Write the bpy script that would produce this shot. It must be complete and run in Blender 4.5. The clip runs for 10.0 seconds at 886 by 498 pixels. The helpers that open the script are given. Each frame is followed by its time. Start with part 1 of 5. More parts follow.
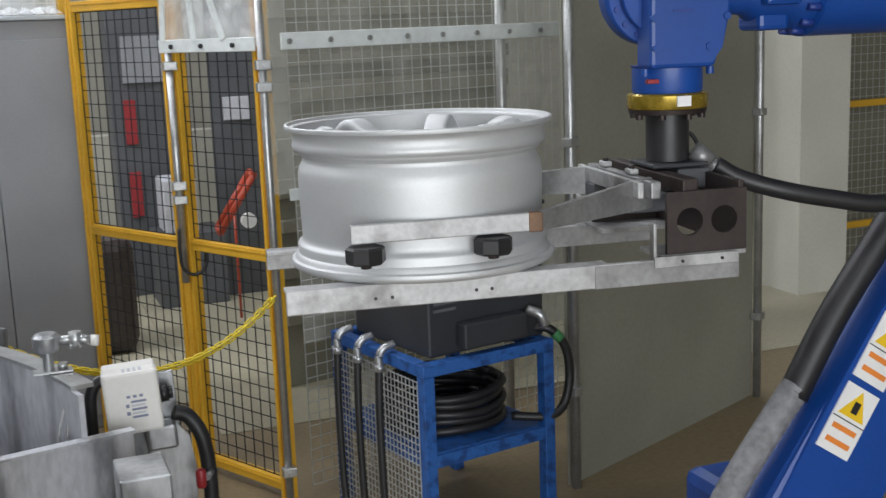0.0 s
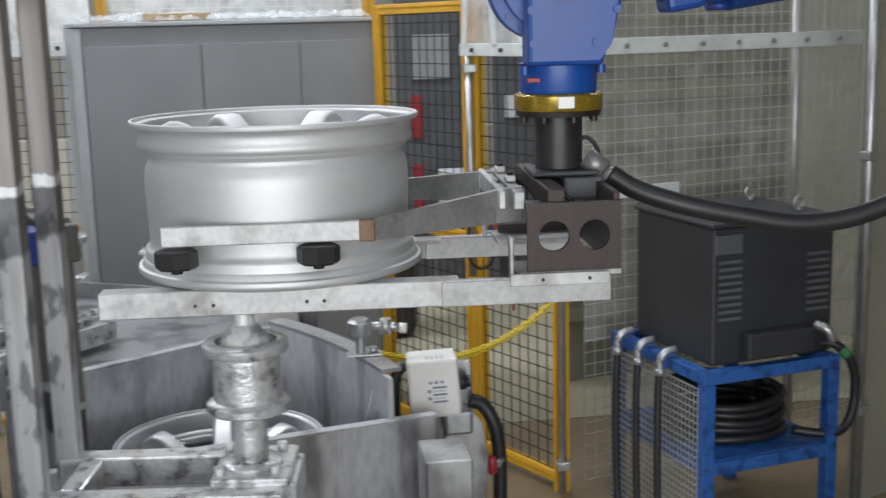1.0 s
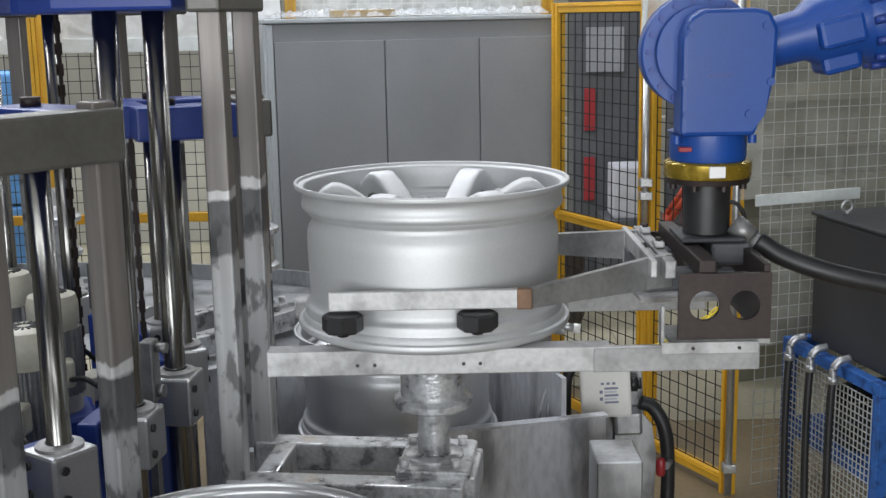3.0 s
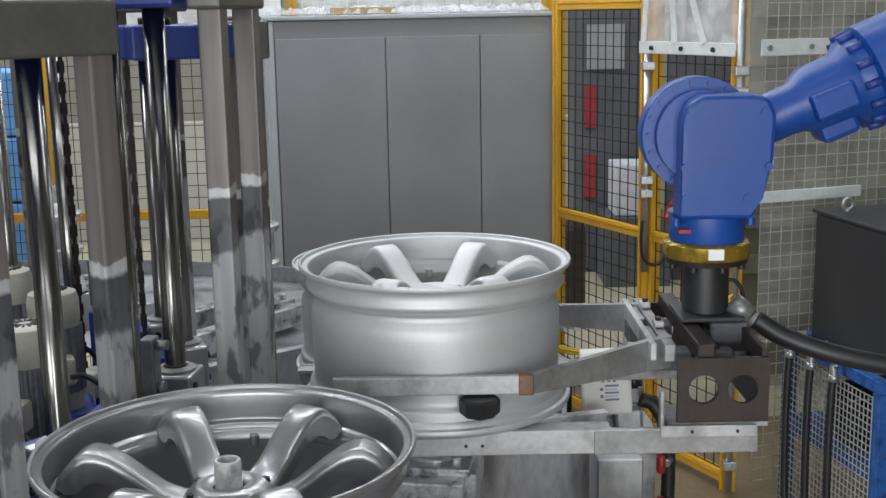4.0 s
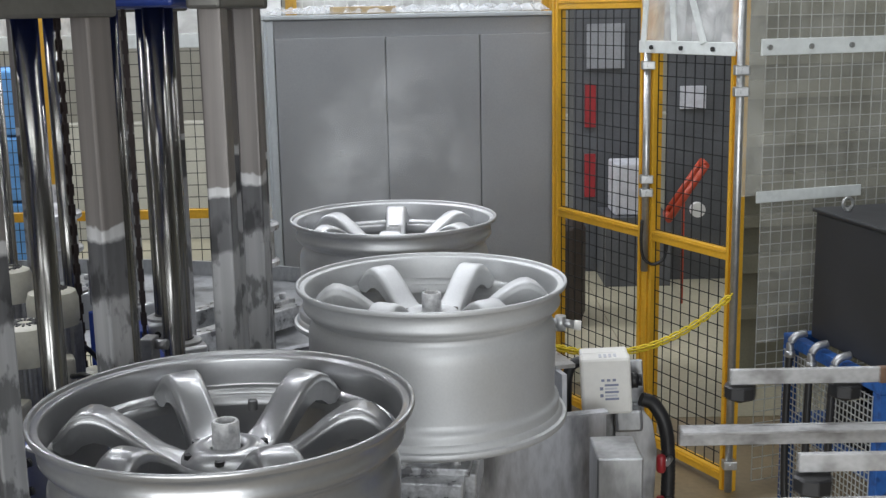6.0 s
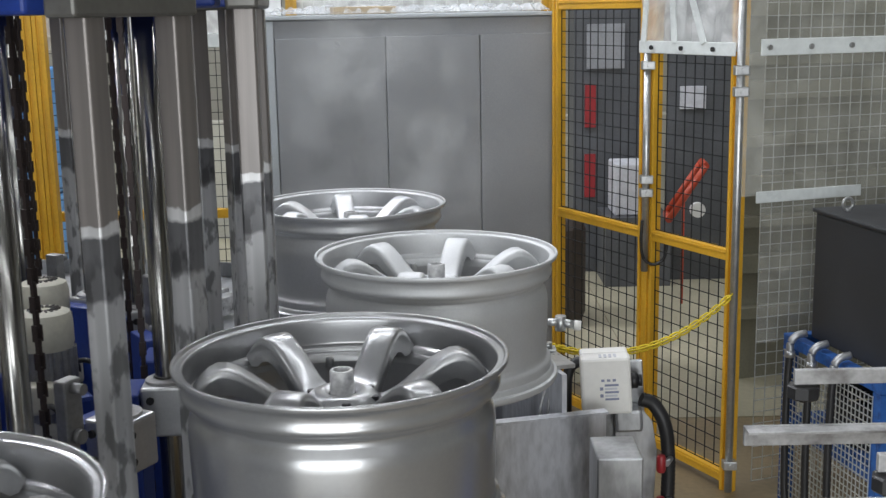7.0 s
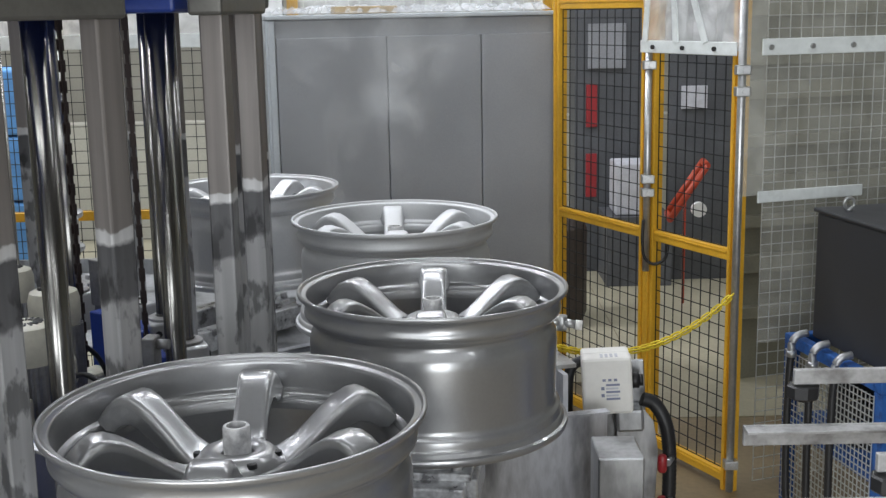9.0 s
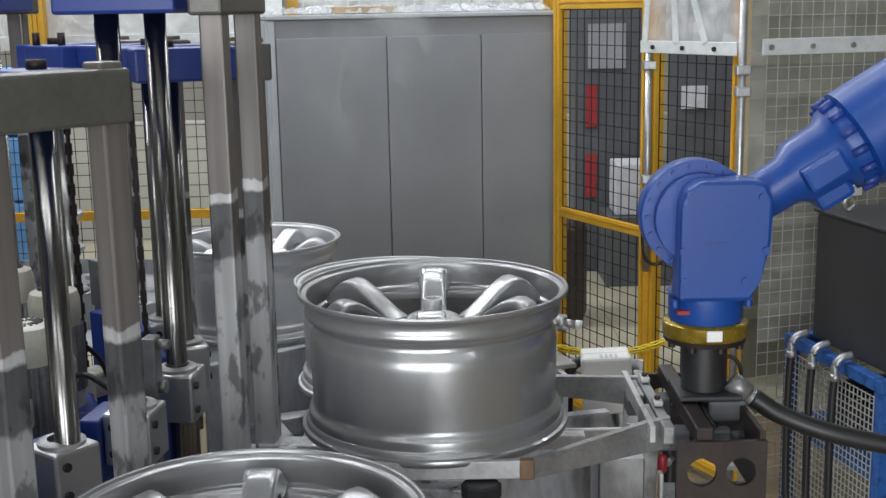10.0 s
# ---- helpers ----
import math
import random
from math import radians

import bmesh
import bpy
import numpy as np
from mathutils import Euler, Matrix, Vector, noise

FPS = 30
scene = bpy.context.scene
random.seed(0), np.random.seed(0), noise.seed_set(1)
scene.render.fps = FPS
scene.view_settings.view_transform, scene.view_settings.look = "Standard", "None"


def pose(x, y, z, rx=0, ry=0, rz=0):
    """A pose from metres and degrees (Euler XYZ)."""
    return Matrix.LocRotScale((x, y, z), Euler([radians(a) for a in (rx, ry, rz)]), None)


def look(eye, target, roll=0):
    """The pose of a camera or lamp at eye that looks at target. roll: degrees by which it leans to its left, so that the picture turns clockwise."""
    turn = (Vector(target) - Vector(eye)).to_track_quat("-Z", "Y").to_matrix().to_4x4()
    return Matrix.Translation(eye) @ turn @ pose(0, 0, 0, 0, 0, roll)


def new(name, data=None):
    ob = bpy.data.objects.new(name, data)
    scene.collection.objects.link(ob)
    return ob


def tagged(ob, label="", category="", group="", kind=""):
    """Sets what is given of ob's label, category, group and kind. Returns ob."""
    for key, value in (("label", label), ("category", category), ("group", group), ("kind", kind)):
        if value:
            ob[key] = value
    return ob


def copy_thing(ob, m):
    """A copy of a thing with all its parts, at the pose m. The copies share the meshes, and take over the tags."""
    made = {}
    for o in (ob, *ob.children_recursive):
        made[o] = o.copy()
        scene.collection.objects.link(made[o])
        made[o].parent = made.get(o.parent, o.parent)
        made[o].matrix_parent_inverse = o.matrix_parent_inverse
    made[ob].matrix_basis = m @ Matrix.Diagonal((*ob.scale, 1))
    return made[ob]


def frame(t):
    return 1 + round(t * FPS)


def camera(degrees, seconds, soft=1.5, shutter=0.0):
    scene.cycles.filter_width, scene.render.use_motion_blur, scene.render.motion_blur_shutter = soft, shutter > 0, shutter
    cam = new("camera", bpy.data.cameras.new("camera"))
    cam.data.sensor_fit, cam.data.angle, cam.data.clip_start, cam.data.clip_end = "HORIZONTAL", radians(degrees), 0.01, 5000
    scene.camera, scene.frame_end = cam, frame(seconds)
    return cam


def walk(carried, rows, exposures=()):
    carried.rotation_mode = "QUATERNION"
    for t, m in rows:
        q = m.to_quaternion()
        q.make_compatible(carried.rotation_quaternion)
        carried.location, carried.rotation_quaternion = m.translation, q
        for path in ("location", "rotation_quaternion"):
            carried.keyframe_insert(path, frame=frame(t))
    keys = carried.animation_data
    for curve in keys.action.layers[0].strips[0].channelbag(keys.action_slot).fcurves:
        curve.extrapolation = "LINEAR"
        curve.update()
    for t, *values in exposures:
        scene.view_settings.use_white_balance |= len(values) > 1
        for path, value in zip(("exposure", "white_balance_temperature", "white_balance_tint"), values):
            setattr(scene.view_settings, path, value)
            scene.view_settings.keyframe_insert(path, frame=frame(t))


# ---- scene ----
EYE = 1.70


def aim(x, y, z, yaw, pitch, roll):
    a, p = radians(yaw), radians(pitch)
    eye = Vector((x, y, z + EYE))
    return look(eye, eye + Vector((-math.sin(a) * math.cos(p), math.cos(a) * math.cos(p), math.sin(p))), roll)


cam = camera(40.94, 10.0, soft=1.4, shutter=0.25)
PATH = [
    (0.0, aim(0.163, 0.144, -0.106, -20.52, -10.68, -2.23)),
    (0.5, aim(0.080, 0.117, -0.078, -16.76, -10.59, -1.54)),
    (1.0, aim(0.044, 0.075, -0.061, -7.99, -10.57, -1.49)),
    (1.5, aim(0.015, 0.015, -0.011, -1.98, -11.04, -1.15)),
    (2.0, aim(0, 0, 0, -0.39, -11.17, -1.07)),
    (2.5, aim(0, 0, 0, -0.10, -11.17, -1.06)),
    (4.0, aim(0, 0, 0, 0.00, -11.34, -1.05)),
    (5.5, aim(0, 0, 0, 0.00, -11.37, -1.05)),
    (7.0, aim(0, 0, 0, 0.00, -11.36, -1.05)),
    (8.0, aim(0, 0, 0, 0.06, -11.38, -1.05)),
    (10.0, aim(0, 0, 0, 0.06, -11.37, -1.05)),
]
walk(cam, PATH)

# ---- light ----
world = bpy.data.worlds.new("hall")
scene.world = world
world.use_nodes = True
world.node_tree.nodes["Background"].inputs[0].default_value = (0.75, 0.82, 0.9, 1)
world.node_tree.nodes["Background"].inputs[1].default_value = 0.12
scene.view_settings.exposure = 0.21


# ---- materials ----
def material(name, base, rough=0.5, metal=0.0, scale=12.0, vary=0.12, bump=0.08, fine=90.0, tint=None, coat=0.0, streak=None, cover=0.0, rvar=0.12, film=0.07):
    """Two scales of variation, patches of a second colour, fine relief."""
    m = bpy.data.materials.new(name)
    m.use_nodes = True
    nt = m.node_tree
    n, l = nt.nodes, nt.links
    b = n["Principled BSDF"]
    tc = n.new("ShaderNodeTexCoord")
    mp = n.new("ShaderNodeMapping")
    if streak:
        mp.inputs["Scale"].default_value = streak
    l.new(tc.outputs["Object"], mp.inputs["Vector"])
    big = n.new("ShaderNodeTexNoise")
    big.inputs["Scale"].default_value = scale
    big.inputs["Detail"].default_value = 6
    small = n.new("ShaderNodeTexNoise")
    small.inputs["Scale"].default_value = fine
    small.inputs["Detail"].default_value = 4
    l.new(mp.outputs[0], big.inputs["Vector"])
    l.new(mp.outputs[0], small.inputs["Vector"])
    ramp = n.new("ShaderNodeValToRGB")
    second = tint or tuple(c * (1 - vary) for c in base)
    first = tuple(min(1, c * (1 + vary * 0.6)) for c in base)
    ramp.color_ramp.elements[0].position = 0.36 + cover
    ramp.color_ramp.elements[1].position = (0.64 if not tint else 0.52) + cover
    ramp.color_ramp.elements[0].color = (*second, 1)
    ramp.color_ramp.elements[1].color = (*first, 1)
    l.new(big.outputs["Fac"], ramp.inputs[0])
    mix = n.new("ShaderNodeMix")
    mix.data_type, mix.blend_type = "RGBA", "MULTIPLY"
    mix.inputs["Factor"].default_value = min(1.0, vary * 2)
    fr = n.new("ShaderNodeValToRGB")
    fr.color_ramp.elements[0].position, fr.color_ramp.elements[1].position = 0.3, 0.62
    fr.color_ramp.elements[0].color = (0.55, 0.55, 0.55, 1)
    l.new(small.outputs["Fac"], fr.inputs[0])
    l.new(ramp.outputs[0], mix.inputs[6])
    l.new(fr.outputs[0], mix.inputs[7])
    l.new(mix.outputs[2], b.inputs["Base Color"])
    rr = n.new("ShaderNodeMapRange")
    rr.inputs["To Min"].default_value = max(0.03, rough - rvar)
    rr.inputs["To Max"].default_value = min(1.0, rough + rvar)
    l.new(big.outputs["Fac"], rr.inputs["Value"])
    l.new(rr.outputs[0], b.inputs["Roughness"])
    b.inputs["Metallic"].default_value = metal
    b.inputs["Coat Weight"].default_value = coat
    b.inputs["Coat Roughness"].default_value = film
    if bump:
        bp = n.new("ShaderNodeBump")
        bp.inputs["Strength"].default_value = bump
        bp.inputs["Distance"].default_value = 0.002
        l.new(small.outputs["Fac"], bp.inputs["Height"])
        l.new(bp.outputs[0], b.inputs["Normal"])
    return m


def film_material(name, color, alpha, rough=0.15):
    """Clear sheeting: partly see-through with wrinkled gloss."""
    m = bpy.data.materials.new(name)
    m.use_nodes = True
    nt = m.node_tree
    n, l = nt.nodes, nt.links
    b = n["Principled BSDF"]
    b.inputs["Base Color"].default_value = (*color, 1)
    b.inputs["Roughness"].default_value = rough
    tc = n.new("ShaderNodeTexCoord")
    w = n.new("ShaderNodeTexNoise")
    w.inputs["Scale"].default_value = 7
    w.inputs["Detail"].default_value = 5
    w.inputs["Distortion"].default_value = 1.2
    l.new(tc.outputs["Object"], w.inputs["Vector"])
    r = n.new("ShaderNodeMapRange")
    r.inputs["From Min"].default_value, r.inputs["From Max"].default_value = 0.35, 0.7
    r.inputs["To Min"].default_value, r.inputs["To Max"].default_value = alpha * 0.7, min(1, alpha * 1.5)
    l.new(w.outputs["Fac"], r.inputs["Value"])
    l.new(r.outputs[0], b.inputs["Alpha"])
    bp = n.new("ShaderNodeBump")
    bp.inputs["Strength"].default_value = 0.6
    bp.inputs["Distance"].default_value = 0.02
    l.new(w.outputs["Fac"], bp.inputs["Height"])
    l.new(bp.outputs[0], b.inputs["Normal"])
    return m


def glow(name, color, strength):
    m = bpy.data.materials.new(name)
    m.use_nodes = True
    b = m.node_tree.nodes["Principled BSDF"]
    b.inputs["Base Color"].default_value = (*color, 1)
    b.inputs["Emission Color"].default_value = (*color, 1)
    b.inputs["Emission Strength"].default_value = strength
    return m


ALU_DRY = material("dry_silver_alloy", (0.60, 0.61, 0.615), 0.52, 0.52, 6, 0.05, 0.05, 220, rvar=0.05)
ALU_WET = material("wet_silver_alloy", (0.375, 0.38, 0.385), 0.29, 0.68, 5, 0.04, 0.003, 160, rvar=0.03, coat=0.6, film=0.03)
ALU_DAMP = material("damp_silver_alloy", (0.62, 0.63, 0.64), 0.40, 0.65, 6, 0.06, 0.04, 200, rvar=0.06, coat=0.3)
CHROME = material("polished_steel_rod", (0.33, 0.325, 0.31), 0.22, 1.0, 10, 0.10, 0.02, 120, streak=(1, 1, 0.08), rvar=0.05)
POST_RAW = material("raw_brown_steel", (0.135, 0.132, 0.12), 0.40, 0.4, 9, 0.12, 0.10, 90)
def post_material():
    """Bare brown steel above, a ragged white crust at the liquid line, dark stain below it, whitened zinc further down."""
    m = bpy.data.materials.new("dipped_steel_post")
    m.use_nodes = True
    nt = m.node_tree
    n, l = nt.nodes, nt.links
    b = n["Principled BSDF"]
    tc = n.new("ShaderNodeTexCoord")

    def noise(scale, stretch, detail=5):
        mp = n.new("ShaderNodeMapping")
        mp.inputs["Scale"].default_value = stretch
        l.new(tc.outputs["Object"], mp.inputs["Vector"])
        t = n.new("ShaderNodeTexNoise")
        t.inputs["Scale"].default_value = scale
        t.inputs["Detail"].default_value = detail
        l.new(mp.outputs[0], t.inputs["Vector"])
        return t

    def math_node(op, a, c):
        q = n.new("ShaderNodeMath")
        q.operation = op
        for i, v in enumerate((a, c)):
            if isinstance(v, float):
                q.inputs[i].default_value = v
            else:
                l.new(v, q.inputs[i])
        return q.outputs[0]

    sep = n.new("ShaderNodeSeparateXYZ")
    l.new(tc.outputs["Object"], sep.inputs[0])
    rag = noise(17, (1, 1, 0.8), 5)
    blot = noise(34, (1, 1, 0.45), 7)
    run = noise(60, (1, 1, 0.03), 3)
    z = math_node("ADD", sep.outputs["Z"], math_node("MULTIPLY", math_node("SUBTRACT", rag.outputs["Fac"], 0.5), 0.055))
    zone = n.new("ShaderNodeMapRange")
    zone.inputs["From Min"].default_value, zone.inputs["From Max"].default_value = 0.76, 1.80
    l.new(z, zone.inputs["Value"])
    ramp = n.new("ShaderNodeValToRGB")
    cr = ramp.color_ramp
    stops = [(0.0, (0.60, 0.605, 0.61)), (0.40, (0.52, 0.525, 0.53)), (0.508, (0.44, 0.44, 0.445)), (0.516, (0.15, 0.15, 0.155)), (0.600, (0.12, 0.12, 0.125)), (0.603, (0.66, 0.66, 0.66)), (0.621, (0.62, 0.62, 0.62)), (0.624, (0.235, 0.217, 0.205)), (1.0, (0.20, 0.182, 0.168))]
    while len(cr.elements) < len(stops):
        cr.elements.new(0.5)
    for e, (p, c) in zip(cr.elements, stops):
        e.position, e.color = p, (*c, 1)
    l.new(zone.outputs[0], ramp.inputs[0])
    dark = n.new("ShaderNodeMapRange")
    dark.inputs["From Min"].default_value, dark.inputs["From Max"].default_value = 0.40, 0.47
    dark.inputs["To Min"].default_value = 0.42
    l.new(blot.outputs["Fac"], dark.inputs["Value"])
    low = n.new("ShaderNodeMapRange")
    low.inputs["From Min"].default_value, low.inputs["From Max"].default_value = 1.36, 1.32
    l.new(z, low.inputs["Value"])
    mix = n.new("ShaderNodeMix")
    mix.data_type, mix.blend_type = "RGBA", "MULTIPLY"
    l.new(low.outputs[0], mix.inputs["Factor"])
    l.new(ramp.outputs[0], mix.inputs[6])
    l.new(dark.outputs[0], mix.inputs[7])
    streaks = n.new("ShaderNodeMapRange")
    streaks.inputs["From Min"].default_value, streaks.inputs["From Max"].default_value = 0.35, 0.65
    streaks.inputs["To Min"].default_value = 0.78
    l.new(run.outputs["Fac"], streaks.inputs["Value"])
    mul = n.new("ShaderNodeMix")
    mul.data_type, mul.blend_type = "RGBA", "MULTIPLY"
    mul.inputs["Factor"].default_value = 1.0
    l.new(mix.outputs[2], mul.inputs[6])
    l.new(streaks.outputs[0], mul.inputs[7])
    l.new(mul.outputs[2], b.inputs["Base Color"])
    b.inputs["Metallic"].default_value = 0.4
    b.inputs["Roughness"].default_value = 0.36
    bp = n.new("ShaderNodeBump")
    bp.inputs["Strength"].default_value = 0.25
    bp.inputs["Distance"].default_value = 0.002
    l.new(blot.outputs["Fac"], bp.inputs["Height"])
    l.new(bp.outputs[0], b.inputs["Normal"])
    return m


POST = post_material()
GALV_STAIN = material("white_stained_galvanised_sheet", (0.58, 0.59, 0.62), 0.36, 0.35, 9, 0.22, 0.15, 90, tint=(0.26, 0.265, 0.28), streak=(1, 1, 0.30), cover=-0.03, coat=0.3, film=0.15)
CRUST = material("white_chemical_crust", (0.66, 0.66, 0.66), 0.5, 0.15, 34, 0.25, 0.7, 90, tint=(0.34, 0.34, 0.35), coat=0.6, film=0.12)
ARM_STEEL = material("wet_pickled_steel", (0.58, 0.59, 0.60), 0.30, 0.45, 26, 0.25, 0.60, 130, tint=(0.27, 0.27, 0.28), coat=0.9, film=0.06)
ALU_BLOCK = material("machined_aluminium", (0.62, 0.63, 0.64), 0.34, 0.9, 8, 0.08, 0.06, 180)
BLUE_PART = material("deep_blue_machine_paint", (0.02, 0.05, 0.26), 0.38, 0.0, 7, 0.15, 0.08, 100)
ROBOT_BLUE = material("robot_blue_paint", (0.005, 0.056, 0.285), 0.40, 0.0, 4, 0.10, 0.05, 140, coat=0.08)
STAND_BLUE = material("stand_blue_paint", (0.02, 0.10, 0.34), 0.50, 0.0, 30, 0.2, 0.1, 90, tint=(0.012, 0.055, 0.20))
YELLOW = material("fence_yellow_paint", (0.72, 0.40, 0.03), 0.42, 0.0, 6, 0.12, 0.06, 110)
YELLOW_CHAIN = material("yellow_plastic_chain", (0.78, 0.60, 0.03), 0.45, 0, 20, 0.1, 0.05)
FLANGE_YELLOW = material("zinc_yellow_flange", (0.36, 0.25, 0.03), 0.25, 0.6, 30, 0.2, 0.05, 120)
WIRE = material("black_wire_mesh", (0.025, 0.027, 0.03), 0.45, 0.3, 40, 0.1, 0.0)
ZINC_WIRE = material("bright_zinc_wire", (0.62, 0.64, 0.62), 0.35, 0.6, 40, 0.1, 0.0)
GALV = material("galvanised_sheet", (0.40, 0.41, 0.42), 0.36, 0.75, 9, 0.2, 0.12, 70, tint=(0.24, 0.245, 0.25), streak=(1, 1, 0.4))
GALV_PIPE = material("galvanised_pipe", (0.52, 0.53, 0.53), 0.35, 0.8, 14, 0.15, 0.08)
CABINET = material("grey_cabinet_paint", (0.308, 0.320, 0.336), 0.36, 0.0, 2.5, 0.07, 0.04, 160)
CABINET_TRIM = material("light_grey_trim_paint", (0.50, 0.54, 0.57), 0.40, 0.0, 4, 0.06, 0.04)
BLACK_BOX = material("charcoal_powder_coat", (0.03, 0.032, 0.037), 0.5, 0.0, 6, 0.12, 0.1, 200)
RUBBER = material("black_rubber", (0.018, 0.018, 0.019), 0.45, 0.0, 18, 0.15, 0.1)
GRIP_BROWN = material("dark_brown_oxide_steel", (0.046, 0.034, 0.032), 0.48, 0.5, 14, 0.2, 0.12, 90)
GRIP_GREY = material("worn_grey_steel", (0.30, 0.30, 0.30), 0.4, 0.6, 12, 0.2, 0.12, 100)
GRIP_WHITE = material("scraped_bright_steel", (0.44, 0.44, 0.44), 0.48, 0.40, 11, 0.2, 0.12, 90, tint=(0.25, 0.245, 0.24))
RUST = material("rust_brown_steel", (0.22, 0.13, 0.08), 0.6, 0.3, 22, 0.25, 0.2)
WHITE_PLASTIC = material("white_plastic_box", (0.78, 0.77, 0.73), 0.4, 0.0, 8, 0.04, 0.02)
INK = material("printed_ink", (0.22, 0.24, 0.34), 0.6, 0, 20, 0.1, 0)
PALE_INK = material("pale_printed_ink", (0.55, 0.56, 0.60), 0.6, 0, 20, 0.1, 0)
CREAM = material("cream_wall_paint", (0.46, 0.45, 0.385), 0.6, 0.0, 1.6, 0.10, 0.08, 60)
PILLAR = material("pale_pillar_paint", (0.62, 0.61, 0.54), 0.6, 0.0, 2, 0.08, 0.08, 60)
FLOOR = material("ochre_factory_floor", (0.22, 0.17, 0.10), 0.42, 0.0, 1.2, 0.22, 0.1, 40, tint=(0.165, 0.13, 0.08))
CEILING = material("grey_roof_sheet", (0.20, 0.205, 0.21), 0.6, 0, 1, 0.06, 0.05)
MOTOR_CREAM = material("cream_motor_enamel", (0.62, 0.60, 0.50), 0.4, 0.0, 9, 0.1, 0.05)
STICKER = material("white_sticker", (0.80, 0.80, 0.79), 0.45, 0, 10, 0.03, 0)
WARN_YELLOW = material("warning_yellow", (0.80, 0.52, 0.02), 0.45, 0, 10, 0.04, 0)
ORANGE_BAR = material("orange_print", (0.78, 0.24, 0.04), 0.5, 0, 10, 0.04, 0)
DIM_SHEET = material("dim_grey_sheet", (0.30, 0.31, 0.33), 0.6, 0, 4, 0.15, 0.05)
OLIVE = material("olive_rack_paint", (0.23, 0.222, 0.17), 0.5, 0.0, 3, 0.15, 0.06)
PANEL = material("olive_cream_panel", (0.27, 0.265, 0.215), 0.5, 0.0, 1.6, 0.12, 0.06, 60)
BROWN_VINYL = material("dark_brown_vinyl", (0.055, 0.042, 0.036), 0.5, 0.0, 5, 0.15, 0.08, 70)
RED = material("red_paint", (0.30, 0.02, 0.025), 0.4, 0, 8, 0.1, 0.05)
ORANGE_RED = material("orange_red_paint", (0.45, 0.06, 0.025), 0.4, 0, 8, 0.1, 0.05)
DARK_BLUE = material("blue_crate_plastic", (0.12, 0.33, 0.68), 0.5, 0, 8, 0.12, 0.05)
WOOD = material("bare_pine_board", (0.48, 0.36, 0.20), 0.6, 0, 6, 0.2, 0.1, 60, streak=(0.2, 1, 1))
GREY_HOSE = material("grey_wrapped_hose", (0.22, 0.22, 0.23), 0.6, 0, 40, 0.25, 0.4, 60)
GREEN_TAG = material("green_tape", (0.05, 0.22, 0.08), 0.5, 0, 10, 0.1, 0)
DARK_GREY = material("dark_grey_enamel", (0.10, 0.105, 0.115), 0.45, 0, 4, 0.15, 0.05)
FILM = film_material("clear_plastic_sheet", (0.96, 0.97, 0.97), 0.48)
FILM_HAZY = film_material("hazy_plastic_sheet", (0.78, 0.79, 0.73), 0.21, 0.22)
FILM_HEM = material("plastic_hem", (0.74, 0.78, 0.77), 0.3, 0.0, 9, 0.1, 0.1, 40)
TUBE_GLOW = glow("fluorescent_tube", (0.95, 1.0, 1.0), 6.0)


# ---- mesh helpers ----
def box(bm, x0, x1, y0, y1, z0, z1, bevel=0.0, m=None):
    g = bmesh.ops.create_cube(bm, size=1.0)
    vs = g["verts"]
    for v in vs:
        v.co = Vector(((x0 + x1) / 2 + v.co.x * (x1 - x0), (y0 + y1) / 2 + v.co.y * (y1 - y0), (z0 + z1) / 2 + v.co.z * (z1 - z0)))
    if bevel:
        es = list({e for v in vs for e in v.link_edges})
        r = bmesh.ops.bevel(bm, geom=es, offset=bevel, segments=2, affect="EDGES", profile=0.5)
        vs = list({v for f in r["faces"] for v in f.verts} | {v for v in vs if v.is_valid})
    if m is not None:
        bmesh.ops.transform(bm, matrix=m, verts=vs)
    return vs


def rod(bm, a, b, r, r2=None, seg=20):
    """A round bar from a to b."""
    a, b = Vector(a), Vector(b)
    d = b - a
    m = Matrix.Translation((a + b) / 2) @ d.to_track_quat("Z", "Y").to_matrix().to_4x4()
    g = bmesh.ops.create_cone(bm, cap_ends=True, segments=seg, radius1=r, radius2=r if r2 is None else r2, depth=d.length, matrix=m)
    for v in g["verts"]:
        for f in v.link_faces:
            if len(f.verts) == 4:
                f.smooth = True
    return g["verts"]


def lathe(bm, profile, seg=64, m=None, smooth=True):
    """Turns an open profile of (r, z) about z."""
    rings = []
    for r, z in profile:
        if r < 1e-6:
            rings.append([bm.verts.new((0, 0, z))])
        else:
            rings.append([bm.verts.new((r * math.cos(2 * math.pi * i / seg), r * math.sin(2 * math.pi * i / seg), z)) for i in range(seg)])
    for p, q in zip(rings, rings[1:]):
        for i in range(seg):
            j = (i + 1) % seg
            vs = [p[i % len(p)], p[j % len(p)], q[j % len(q)], q[i % len(q)]]
            u = []
            for v in vs:
                if v not in u:
                    u.append(v)
            if len(u) > 2:
                f = bm.faces.new(u)
                f.smooth = smooth
    for k in range(1, len(profile) - 1):
        (ra, za), (rb, zb), (rc, zc) = profile[k - 1], profile[k], profile[k + 1]
        u, v = Vector((rb - ra, zb - za)), Vector((rc - rb, zc - zb))
        if len(rings[k]) > 1 and u.length > 0 and v.length > 0 and u.angle(v) > 0.75:
            for i in range(seg):
                e = bm.edges.get((rings[k][i], rings[k][(i + 1) % seg]))
                if e:
                    e.smooth = False
    vs = [v for r in rings for v in r]
    if m is not None:
        bmesh.ops.transform(bm, matrix=m, verts=vs)
    return vs


